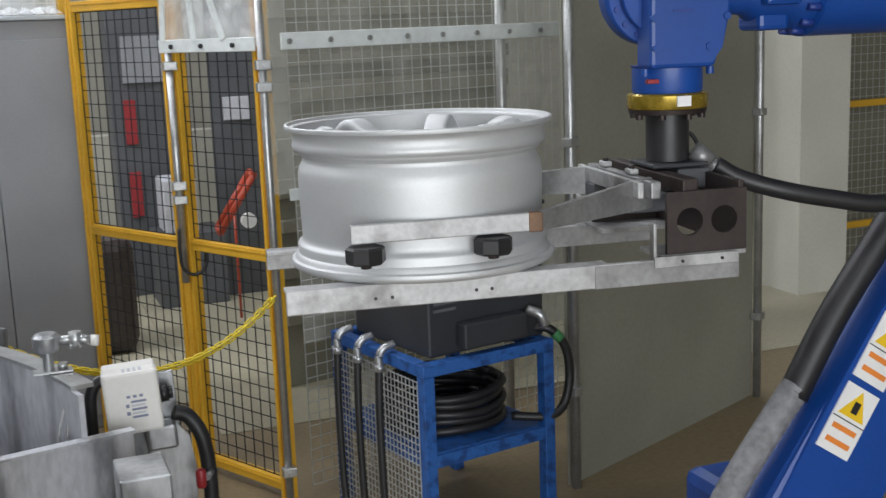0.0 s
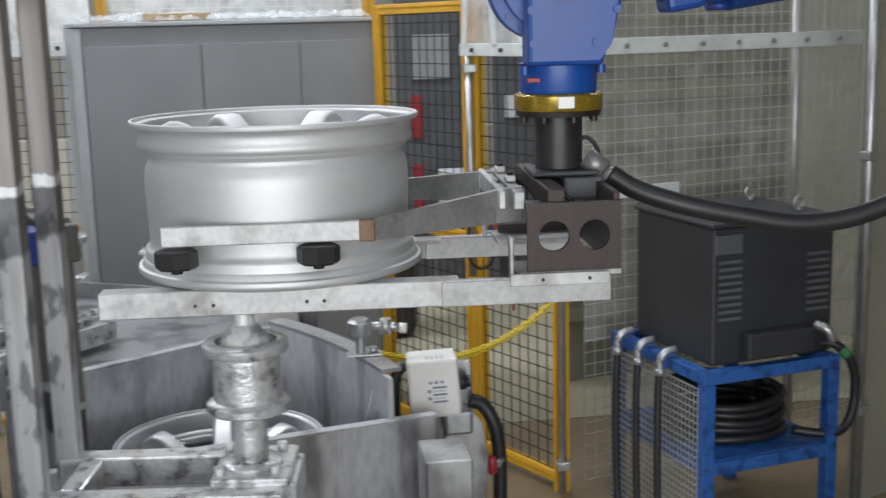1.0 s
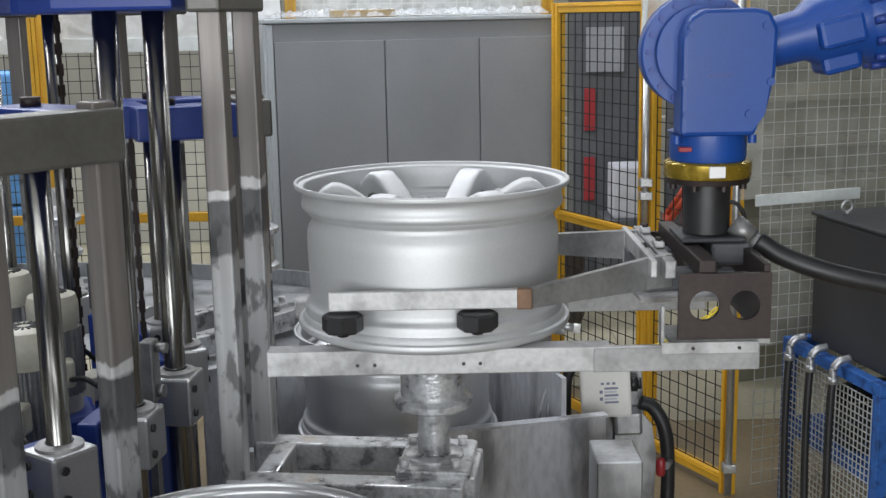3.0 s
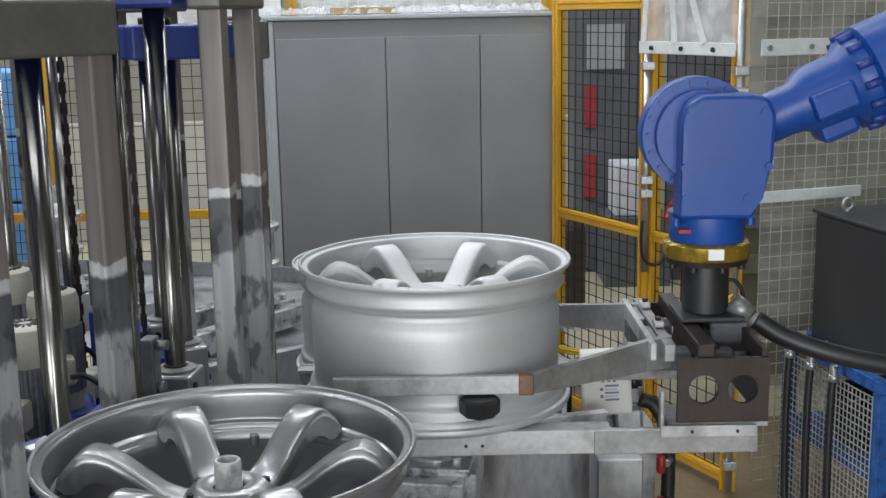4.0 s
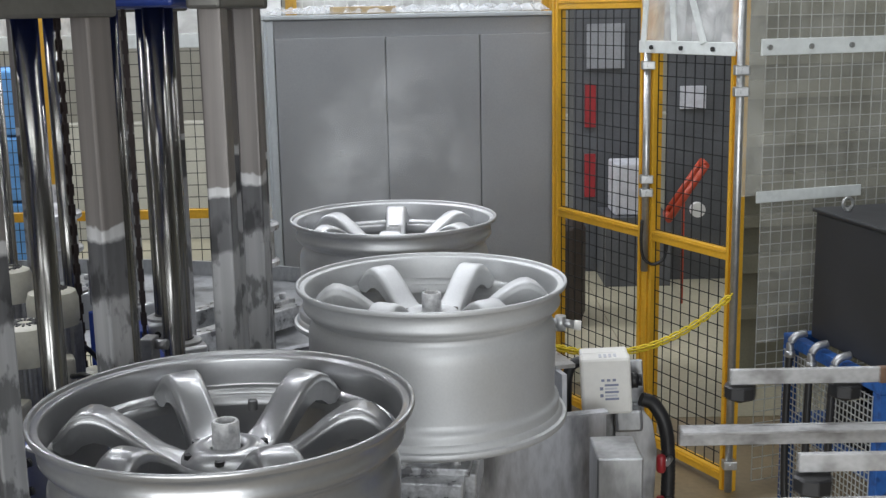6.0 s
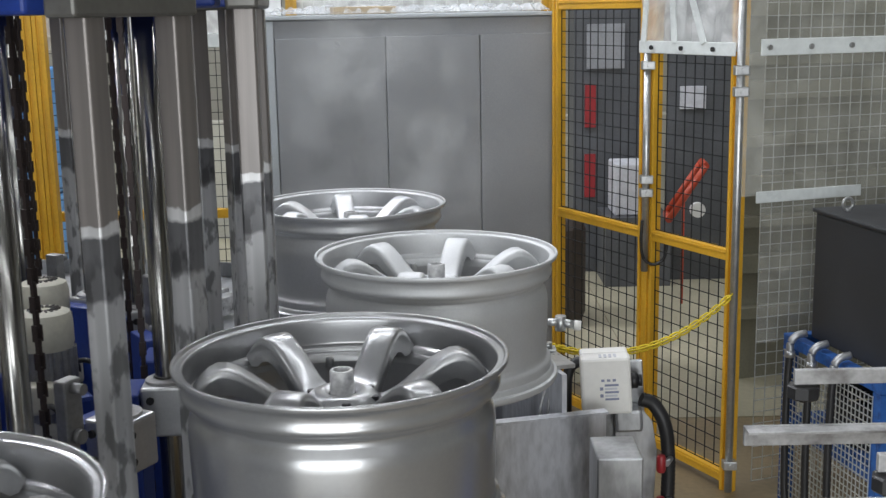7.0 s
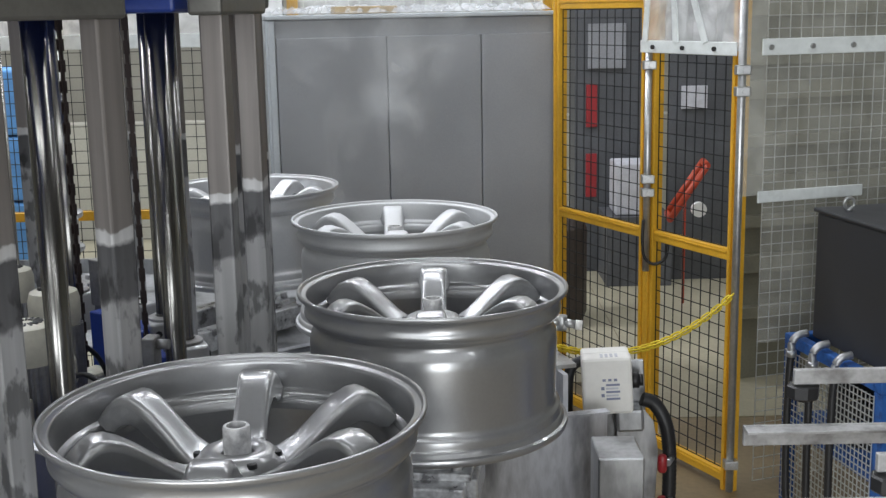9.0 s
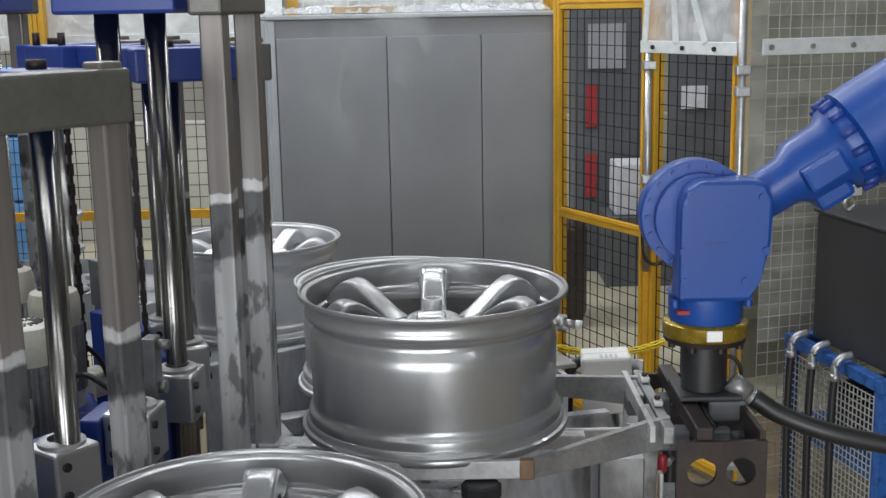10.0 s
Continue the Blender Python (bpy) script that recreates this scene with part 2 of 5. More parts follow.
def spline(points, n=8):
    """Points along a smooth curve through the given ones."""
    p = [Vector(q) for q in points]
    p = [2 * p[0] - p[1]] + p + [2 * p[-1] - p[-2]]
    out = []
    for i in range(1, len(p) - 2):
        for k in range(n):
            t = k / n
            out.append(0.5 * (2 * p[i] + (p[i + 1] - p[i - 1]) * t + (2 * p[i - 1] - 5 * p[i] + 4 * p[i + 1] - p[i + 2]) * t * t + (3 * p[i] - p[i - 1] - 3 * p[i + 1] + p[i + 2]) * t ** 3))
    return out + [p[-2]]


def sweep(bm, points, r, seg=12, ripple=0.0):
    """A round hose along points."""
    pts = [Vector(q) for q in points]
    up = Vector((0.13, 0.31, 0.94))
    rings = []
    for i, q in enumerate(pts):
        d = (pts[min(i + 1, len(pts) - 1)] - pts[max(i - 1, 0)]).normalized()
        s = d.cross(up).normalized()
        t = s.cross(d)
        rr = r * (1 + ripple * (i % 2))
        rings.append([bm.verts.new(q + rr * (math.cos(2 * math.pi * k / seg) * s + math.sin(2 * math.pi * k / seg) * t)) for k in range(seg)])
    for p, q in zip(rings, rings[1:]):
        for k in range(seg):
            bm.faces.new([p[k], p[(k + 1) % seg], q[(k + 1) % seg], q[k]]).smooth = True
    bm.faces.new(rings[0])
    bm.faces.new(rings[-1][::-1])


def prism(bm, outline, y0, y1, bevel=0.0):
    """An outline in x and z, drawn out from y0 to y1."""
    a = [bm.verts.new((x, y0, z)) for x, z in outline]
    b = [bm.verts.new((x, y1, z)) for x, z in outline]
    fs = [bm.faces.new(a), bm.faces.new(b[::-1])]
    for i in range(len(a)):
        j = (i + 1) % len(a)
        fs.append(bm.faces.new([a[j], a[i], b[i], b[j]]))
    if bevel:
        es = list({e for f in fs for e in f.edges})
        bmesh.ops.bevel(bm, geom=es, offset=bevel, segments=2, affect="EDGES", profile=0.5)


def part(name, bm, material, parent=None, label="", place=None):
    """Links a bmesh as one mesh object under a thing or a part."""
    bmesh.ops.recalc_face_normals(bm, faces=bm.faces)
    me = bpy.data.meshes.new(name)
    bm.to_mesh(me)
    bm.free()
    me.materials.append(material)
    ob = new(name, me)
    if parent is not None:
        ob.parent = parent
    if place is not None:
        ob.matrix_basis = place
    if label:
        tagged(ob, label)
    return ob


def again(ob, parent, place, name=None):
    """The same mesh once more, under a parent."""
    o = new(name or ob.name.split(".")[0], ob.data)
    o.parent = parent
    o.matrix_basis = place
    if "label" in ob:
        o["label"] = ob["label"]
    return o


def thing(name, label, category, group="", kind="", place=None):
    ob = new(name)
    ob.empty_display_size = 0.1
    if place is not None:
        ob.matrix_basis = place
    return tagged(ob, label, category, group, kind)


def slab(name, x0, x1, y0, y1, z0, z1, mat, label, category, kind="structure", place=None, bevel=0.0):
    bm = bmesh.new()
    box(bm, x0, x1, y0, y1, z0, z1, bevel)
    ob = part(name, bm, mat, None, label, place)
    return tagged(ob, label, category, kind=kind)


B = bmesh.new

# ---- hall ----
slab("floor", -9, 9, -5, 13, -0.1, 0, FLOOR, "worn ochre factory floor with scuffs and stains", "floor")
# the unseen south wall is near white to bounce light onto the wheels
WHITEWASH = material("whitewashed_wall", (0.80, 0.80, 0.78), 0.7, 0.0, 1.5, 0.06, 0.08, 50)
WALKWAY = material("cream_walkway_paint", (0.42, 0.39, 0.28), 0.35, 0, 1.5, 0.15, 0.06, 40)
slab("floor_walkway", -9, 0.9, 5.25, 9.0, 0.001, 0.005, WALKWAY, "cream painted walkway floor outside the fence", "floor")
slab("floor_walkway_east", 0.905, 9, 4.75, 9.0, 0.001, 0.005, WALKWAY, "cream painted walkway floor outside the fence", "floor")
slab("wall_north", -9, 9, 13, 13.2, 0, 6, CREAM, "plain cream hall wall far behind the fence", "wall")
slab("wall_south", -9, 9, -5.2, -5, 3.1, 6, WHITEWASH, "plain hall wall, unseen, made white to bounce light", "wall")
slab("wall_south_west", -9, -4.6, -5.2, -5, 0, 3.1, WHITEWASH, "plain hall wall, unseen, made white to bounce light", "wall")
slab("wall_south_east", 2.0, 9, -5.2, -5, 0, 3.1, WHITEWASH, "plain hall wall, unseen, made white to bounce light", "wall")
# unseen door opening, added for a broad low fill light from behind the eye
door = thing("door_1", "unseen open roller door, added to hold the fill light, with grey drum and rails", "door", kind="structure", place=pose(-1.3, -5.0, 0))
for x in (-3.29, 3.23):
    bm = B()
    box(bm, x, x + 0.06, 0.001, 0.06, 0.0, 3.1)
    part("door_rail", bm, DARK_GREY, door)
bm = B()
rod(bm, (-3.3, 0.16, 3.28), (3.3, 0.16, 3.28), 0.15, seg=24)
part("door_drum", bm, DARK_GREY, door)
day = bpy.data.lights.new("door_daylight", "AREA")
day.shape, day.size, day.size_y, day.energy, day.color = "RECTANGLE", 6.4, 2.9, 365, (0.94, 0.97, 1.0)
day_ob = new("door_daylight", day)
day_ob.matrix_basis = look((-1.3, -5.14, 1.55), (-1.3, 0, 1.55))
slab("wall_west", -9.2, -9, -5, 13, 0, 6, CREAM, "plain cream hall wall", "wall")
slab("wall_east", 9, 9.2, -5, 13, 0, 6, CREAM, "plain cream hall wall", "wall")
slab("ceiling", -9.2, 9.2, -5.2, 13.2, 6, 6.2, CEILING, "pale sheet metal hall roof", "ceiling")


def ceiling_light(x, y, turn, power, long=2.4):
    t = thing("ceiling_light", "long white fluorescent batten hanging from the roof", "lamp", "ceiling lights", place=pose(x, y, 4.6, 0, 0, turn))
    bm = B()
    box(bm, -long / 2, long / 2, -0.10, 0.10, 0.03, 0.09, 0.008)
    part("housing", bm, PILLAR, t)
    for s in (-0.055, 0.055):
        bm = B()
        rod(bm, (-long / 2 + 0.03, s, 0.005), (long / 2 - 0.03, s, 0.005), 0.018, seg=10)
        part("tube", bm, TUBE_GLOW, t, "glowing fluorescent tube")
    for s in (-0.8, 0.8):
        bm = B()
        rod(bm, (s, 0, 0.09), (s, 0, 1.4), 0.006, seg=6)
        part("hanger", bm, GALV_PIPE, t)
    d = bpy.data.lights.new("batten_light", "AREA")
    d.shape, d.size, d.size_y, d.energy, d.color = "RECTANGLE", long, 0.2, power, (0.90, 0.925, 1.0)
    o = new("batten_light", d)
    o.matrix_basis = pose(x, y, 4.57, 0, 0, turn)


# battens out of view; the rows at y 0.2 and -3.2 are added fill
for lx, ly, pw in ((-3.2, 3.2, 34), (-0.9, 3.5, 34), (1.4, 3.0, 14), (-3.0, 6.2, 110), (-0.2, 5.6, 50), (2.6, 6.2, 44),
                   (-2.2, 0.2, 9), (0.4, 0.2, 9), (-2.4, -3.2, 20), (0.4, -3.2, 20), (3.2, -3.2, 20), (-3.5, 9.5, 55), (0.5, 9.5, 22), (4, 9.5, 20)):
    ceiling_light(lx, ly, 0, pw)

# ---- carousel ----
CX, CY, R0 = -1.366, 2.29, 1.354
FIRST = -7.2
RIM_Z = 1.218
WHEEL_H = 0.245


def at_station(k, turn=0.0, z=0.0):
    return pose(CX, CY, z, 0, 0, FIRST + 30 * k + turn)


def build_lift():
    """One lift frame, drawn with its arm along +x from the carousel's axis, in the raised state."""
    t = thing("lift_frame", "dipping lift frame of stained steel posts with a blue crosshead", "lift", "carousel lifts")
    for s in (-1, 1):
        y = 0.10 * s
        bm = B()
        box(bm, 0.979, 1.021, y - 0.021, y + 0.021, 0.76, 1.80, 0.004)
        part("post", bm, POST, t, "square steel post, bare above, stained dark and white below")
        bm = B()
        rod(bm, (0.815, 0.115 * s, 0.35), (0.815, 0.115 * s, 1.72), 0.021, seg=24)
        part("guide_rod", bm, CHROME, t, "polished round guide rod")
    bm = B()
    box(bm, 0.970, 1.030, -0.150, 0.128, 1.71, 1.79, 0.006)
    part("top_beam", bm, POST_RAW, t, "dark steel top beam with welded joints")
    bm = B()
    prism(bm, [(0.74, 1.715), (0.955, 1.715), (0.955, 1.785), (0.74, 1.785)], -0.17, -0.075, 0.006)
    prism(bm, [(0.74, 1.715), (0.955, 1.715), (0.955, 1.785), (0.74, 1.785)], 0.075, 0.17, 0.006)
    prism(bm, [(0.70, 1.715), (0.78, 1.715), (0.78, 1.785), (0.70, 1.785)], -0.074, 0.074, 0.006)
    head = part("crosshead", bm, BLUE_PART, t, "blue painted crosshead")
    for s in (-1, 1):
        bm = B()
        rod(bm, (0.815, 0.115 * s, 1.785), (0.815, 0.115 * s, 1.80), 0.016, seg=12)
        part("rod_nut", bm, GRIP_BROWN, head)
        bm = B()
        rod(bm, (0.72, 0.05 * s, 1.785), (0.72, 0.05 * s, 1.815), 0.009, seg=8)
        part("bolt", bm, GRIP_BROWN, head)
    # lifting chain between the rods
    bm = B()
    for i in range(44):
        z = 0.62 + i * 0.025
        if i % 2:
            box(bm, 0.747, 0.755, -0.004, 0.004, z, z + 0.029)
        else:
            box(bm, 0.745, 0.757, -0.007, -0.0045, z, z + 0.029)
            box(bm, 0.745, 0.757, 0.0045, 0.007, z, z + 0.029)
    part("lifting_chain", bm, GRIP_BROWN, t, "dark oily roller chain")
    # arm: open rectangular frame
    bm = B()
    box(bm, 0.985, 1.42, -0.125, -0.075, 0.815, 0.872, 0.004)
    box(bm, 0.985, 1.42, 0.075, 0.125, 0.815, 0.872, 0.004)
    box(bm, 1.385, 1.44, -0.076, 0.076, 0.815, 0.872, 0.004)
    box(bm, 1.03, 1.07, -0.076, 0.076, 0.815, 0.872, 0.004)
    part("arm", bm, ARM_STEEL, t, "wet crusted box section arm")
    bm = B()
    box(bm, R0 - 0.062, R0 + 0.075, -0.085, 0.085, 0.868, 0.885, 0.004)
    plate = part("spindle_plate", bm, ARM_STEEL, t)
    for a in (-1, 1):
        for b in (-1, 1):
            bm = B()
            rod(bm, (R0 + 0.048 * a, 0.06 * b, 0.884), (R0 + 0.048 * a, 0.06 * b, 0.90), 0.010, seg=6)
            part("bolt", bm, CRUST, plate)
    ax = Matrix.Translation((R0, 0, 0))
    bm = B()
    lathe(bm, [(0.0, 0.88), (0.056, 0.88), (0.056, 0.889), (0.053, 0.892), (0.031, 0.894), (0.030, 0.985), (0.0, 0.985)], 28, ax)
    part("spindle", bm, ARM_STEEL, t, "crusted steel spindle")
    bm = B()
    lathe(bm, [(0, 0.984), (0.070, 0.984), (0.074, 0.988), (0.074, 0.999), (0.068, 1.004), (0.060, 1.006), (0.060, 1.085), (0.072, 1.090), (0.076, 1.095), (0.076, 1.106), (0.070, 1.111), (0.055, 1.111), (0.055, 1.098), (0, 1.098)], 40, ax)
    part("flanged_hub", bm, ARM_STEEL, t, "flanged wet steel hub")
    bm = B()
    lathe(bm, [(0.048, 1.097), (0.040, 1.118), (0.026, 1.136), (0.018, 1.140), (0.018, 1.190), (0.0165, 1.193), (0.013, 1.193), (0.013, 1.165), (0, 1.165)], 28, ax)
    part("centring_stub", bm, CRUST, t, "whitened hollow centring stub")
    return t


lifts = [build_lift()]
lifts[0].matrix_basis = at_station(0)
for k in range(1, 12):
    lifts.append(copy_thing(lifts[0], at_station(k)))

# turntable that carries the bearings and motors
table = thing("carousel_table", "round indexing table carrying bearing blocks and motors", "machine", place=pose(CX, CY, 0))
bm = B()
lathe(bm, [(0, 0.50), (0.90, 0.50), (0.90, 0.56), (0.30, 0.56), (0.30, 0.62), (0, 0.62)], 72)
part("table_disc", bm, GALV, table, "grey steel table disc")
bm = B()
lathe(bm, [(0, 0.0), (0.45, 0.0), (0.45, 0.06), (0.22, 0.10), (0.22, 0.50), (0, 0.50)], 48)
part("column", bm, BLUE_PART, table)
bm = B()
lathe(bm, [(0, 0.62), (0.16, 0.62), (0.16, 1.35), (0.12, 1.38), (0, 1.38)], 40)
part("slip_ring_housing", bm, DARK_GREY, table)


def block_mesh():
    bm = B()
    box(bm, -0.045, 0.045, -0.045, 0.045, 0.90, 1.00, 0.006)
    return bm


first = {}
for k in range(12):
    turn = Matrix.Rotation(radians(FIRST + 30 * k), 4, "Z")
    for s in (-1, 1):
        place = turn @ Matrix.Translation((0.815, 0.115 * s, 0))
        if not first:
            first["block"] = part("bearing_block", block_mesh(), ALU_BLOCK, table, "machined aluminium bearing block", place)
            blk = first["block"]
            bm = B()
            lathe(bm, [(0.024, 1.0), (0.040, 1.0), (0.040, 1.006), (0.032, 1.010), (0.024, 1.010)], 24)
            first["seal"] = part("seal_ring", bm, GRIP_WHITE, blk)
            bm = B()
            rod(bm, (0.044, -0.025, 0), (0.050, -0.025, 0), 0.008, seg=8)
            first["screw_a"] = part("screw", bm, RUBBER, blk, "", pose(0, 0, 0.925))
            again(first["screw_a"], blk, pose(0, 0, 0.975))
            bm = B()
            rod(bm, (-0.025, -0.050, 0), (-0.025, -0.044, 0), 0.008, seg=8)
            first["screw_b"] = part("screw", bm, RUBBER, blk, "", pose(0, 0, 0.925))
            again(first["screw_b"], blk, pose(0, 0, 0.975))
            bm = B()
            box(bm, -0.085, -0.046, -0.055, 0.055, 0.55, 0.99, 0.004)
            first["upright"] = part("upright", bm, BLUE_PART, table, "blue upright plate", place)
        else:
            blk = again(first["block"], table, place)
            again(first["seal"], blk, Matrix())
            for q in ("screw_a", "screw_b"):
                again(first[q], blk, pose(0, 0, 0.925))
                again(first[q], blk, pose(0, 0, 0.975))
            again(first["upright"], table, place)
    mplace = turn @ Matrix.Translation((0.56, 0, 0))
    if "motor" not in first:
        bm = B()
        lathe(bm, [(0, 0.86), (0.050, 0.86), (0.052, 0.90), (0.052, 1.05), (0.055, 1.055), (0.055, 1.10), (0.050, 1.118), (0.036, 1.124), (0, 1.124)], 32)
        first["motor"] = part("motor", bm, MOTOR_CREAM, table, "cream electric motor with a fan cover", mplace)
        # black bars stand for the shade within the fan cover's slots
        bm = B()
        for i in range(16):
            a = 2 * math.pi * i / 16
            box(bm, 0.014, 0.033, -0.0022, 0.0022, 1.1235, 1.126, 0, Matrix.Rotation(a, 4, "Z"))
        first["slots"] = part("fan_grille", bm, RUBBER, first["motor"])
        bm = B()
        lathe(bm, [(0.0522, 0.90), (0.058, 0.90), (0.058, 1.045), (0.0522, 1.045)], 80)
        for v in bm.verts:
            if math.hypot(v.co.x, v.co.y) > 0.055 and round(math.atan2(v.co.y, v.co.x) / (2 * math.pi) * 80) % 4 > 1:
                v.co.x, v.co.y = v.co.x * 0.905, v.co.y * 0.905
        for f in bm.faces:
            f.smooth = False
        first["fins"] = part("ribbed_casing", bm, GRIP_GREY, first["motor"])
        bm = B()
        box(bm, -0.03, 0.03, -0.095, -0.05, 0.93, 0.99, 0.008)
        first["terminal"] = part("terminal_box", bm, MOTOR_CREAM, first["motor"])
        bm = B()
        box(bm, -0.075, 0.075, -0.075, 0.075, 0.56, 0.86, 0.012)
        first["gearbox"] = part("gearbox", bm, BLUE_PART, table, "blue gearbox", mplace)
        bm = B()
        sweep(bm, spline([(0.02, -0.095, 0.95), (0.05, -0.15, 0.96), (0.11, -0.17, 0.90), (0.16, -0.14, 0.78), (0.17, -0.10, 0.62)], 6), 0.006, 8)
        first["cable"] = part("motor_cable", bm, RUBBER, table, "", mplace)
        bm = B()
        box(bm, 0.10, 0.16, -0.16, -0.09, 0.80, 0.865, 0.012)
        first["cap"] = part("limit_switch_cover", bm, MOTOR_CREAM, table, "", mplace)
        bm = B()
        box(bm, 0.235, 0.262, -0.02, 0.02, 0.98, 1.10, 0.004)
        rod(bm, (0.262, 0, 1.085), (0.285, 0, 1.085), 0.010, seg=10)
        rod(bm, (0.262, 0, 1.0), (0.275, 0, 1.0), 0.013, seg=10)
        box(bm, 0.24, 0.255, -0.012, 0.012, 0.56, 0.98)
        first["switch"] = part("limit_switch", bm, GRIP_GREY, table, "small limit switch on a bracket", mplace)
    else:
        mo = again(first["motor"], table, mplace)
        for q in ("slots", "fins", "terminal"):
            again(first[q], mo, Matrix())
        for q in ("gearbox", "cable", "cap", "switch"):
            again(first[q], table, mplace)


# ---- alloy wheels ----
def build_wheel(mat, label):
    t = thing("alloy_wheel", label, "wheel", "alloy wheels")
    h = WHEEL_H
    bm = B()
    rim = [(0.2095, -0.075), (0.2110, -0.066), (0.2150, -0.060), (0.2240, -0.0555), (0.2268, -0.0510), (0.2275, -0.0450), (0.2285, -0.0280), (0.2296, -0.0125), (0.2302, -0.0090), (0.2316, -0.0070), (0.2332, -0.0066), (0.2395, -0.0062), (0.2406, -0.0056),
               (0.2411, -0.0044), (0.2417, -0.0016), (0.2424, -0.0004), (0.2436, 0.0), (0.2462, 0.0), (0.2474, -0.0010), (0.2478, -0.004), (0.2465, -0.0085), (0.2390, -0.0115),
               (0.2350, -0.0150), (0.2335, -0.0200), (0.2330, -0.0300), (0.2345, -0.0335), (0.2355, -0.0380), (0.2352, -0.0425), (0.2320, -0.0470), (0.2225, -0.0505), (0.2178, -0.0555), (0.2165, -0.0620), (0.2188, -0.0690),
               (0.2238, -0.0780), (0.2265, -0.0870), (0.2274, -0.100), (0.2268, -0.130), (0.2256, -0.165), (0.2248, -0.192), (0.2252, -0.199), (0.2285, -0.2035), (0.2325, -0.2055), (0.2338, -0.209), (0.2336, -0.2165), (0.2342, -0.2205), (0.2370, -0.2225), (0.2385, -0.2260), (0.2405, -0.2300), (0.2462, -0.232), (0.2478, -0.2365), (0.2462, -0.2415), (0.2400, -h), (0.2330, -0.243), (0.2240, -0.238), (0.2180, -0.225), (0.2150, -0.190), (0.2150, -0.12), (0.2110, -0.090), (0.2095, -0.075)]
    lathe(bm, [(r, z if z > -0.1 else -0.1 + (z + 0.1) * 1.117) for r, z in rim], 128)
    part("rim", bm, mat, t)
    # face: hub and six arched spokes
    bm = B()
    lathe(bm, [(0.021, -0.062), (0.028, -0.056), (0.040, -0.056), (0.047, -0.059), (0.058, -0.070), (0.064, -0.080), (0.066, -0.095), (0.060, -0.112), (0.021, -0.112), (0.021, -0.062)], 48)
    hub = part("hub", bm, mat, t)
    # black discs give the uncut bolt holes their shade
    hole = None
    for i in range(6):
        a = 2 * math.pi * (i + 0.5) / 6
        place = Matrix.Translation((0.051 * math.cos(a), 0.051 * math.sin(a), -0.023))
        if hole is None:
            bm = B()
            lathe(bm, [(0, -0.038), (0.0065, -0.038), (0.0068, -0.044), (0, -0.044)], 12)
            hole = part("bolt_hole", bm, RUBBER, hub, "black disc for the dark of a bolt hole", place)
        else:
            again(hole, hub, place)
    keys = [(0.044, -0.076, 0.036, 0.030), (0.064, -0.072, 0.029, 0.032), (0.086, -0.060, 0.0255, 0.034), (0.108, -0.043, 0.0245, 0.036), (0.130, -0.0255, 0.0245, 0.036), (0.150, -0.0125, 0.0250, 0.036), (0.166, -0.0060, 0.0258, 0.038), (0.180, -0.0055, 0.0265, 0.042), (0.194, -0.0125, 0.0280, 0.046), (0.207, -0.025, 0.0300, 0.034), (0.217, -0.038, 0.032, 0.012)]
    bm = B()
    rings = []
    for r, z, w, d in keys:
        rings.append([bm.verts.new((r, y, z + dz)) for y, dz in ((-w, -min(0.013, d * 0.5)), (-w + 0.0012, -0.0055), (-w + 0.0045, -0.0014), (-w + 0.011, 0), (w - 0.011, 0), (w - 0.0045, -0.0014), (w - 0.0012, -0.0055), (w, -min(0.013, d * 0.5)), (w - 0.002, -d), (-w + 0.002, -d))])
    for p, q in zip(rings, rings[1:]):
        for i in range(10):
            bm.faces.new([p[i], p[(i + 1) % 10], q[(i + 1) % 10], q[i]]).smooth = i < 7
    bm.faces.new(rings[0])
    bm.faces.new(rings[-1])
    spoke = part("spoke", bm, mat, t)
    for i in range(1, 6):
        again(spoke, t, pose(0, 0, 0, 0, 0, 60 * i))
    bm = B()
    lathe(bm, [(0, -0.066), (0.005, -0.066), (0.007, -0.068), (0.007, -0.082), (0, -0.082)], 14, Matrix.Translation((0.208 * math.cos(0.52), 0.208 * math.sin(0.52), 0)))
    part("valve_boss", bm, mat, t)
    return t


# station -> (how far the spokes are turned from the arm, material)
proto = {"dry": build_wheel(ALU_DRY, "matte silver six-spoke alloy wheel, dry, carried by the gripper"), "wet": build_wheel(ALU_WET, "dripping wet glossy grey six-spoke alloy wheel on a spindle"),
         "damp": build_wheel(ALU_DAMP, "damp silver six-spoke alloy wheel steaming on a spindle")}
PHASE = {0: 71.0, 1: 67.0, 2: 37.0, 11: 97.0, 10: 67.0}
KIND = {0: "dry", 1: "damp", 2: "damp", 11: "wet"}
wheels = {}
used = set()


def wheel_pose(k, turn=0.0, z=RIM_Z):
    a = radians(FIRST + 30 * k + turn)
    return pose(CX + R0 * math.cos(a), CY + R0 * math.sin(a), z, 0, 0, turn + FIRST + 30 * k + PHASE.get(k, 67.0))


for k in (0, 1, 8, 9, 10, 11):
    kd = KIND.get(k, "wet")
    if kd not in used:
        wheels[k] = proto[kd]
        wheels[k].matrix_basis = wheel_pose(k)
        used.add(kd)
    else:
        wheels[k] = copy_thing(proto[kd], wheel_pose(k))

# ---- dip tank ----
tank = thing("dip_tank", "annular galvanised dip tank with stained radial partitions", "tank")


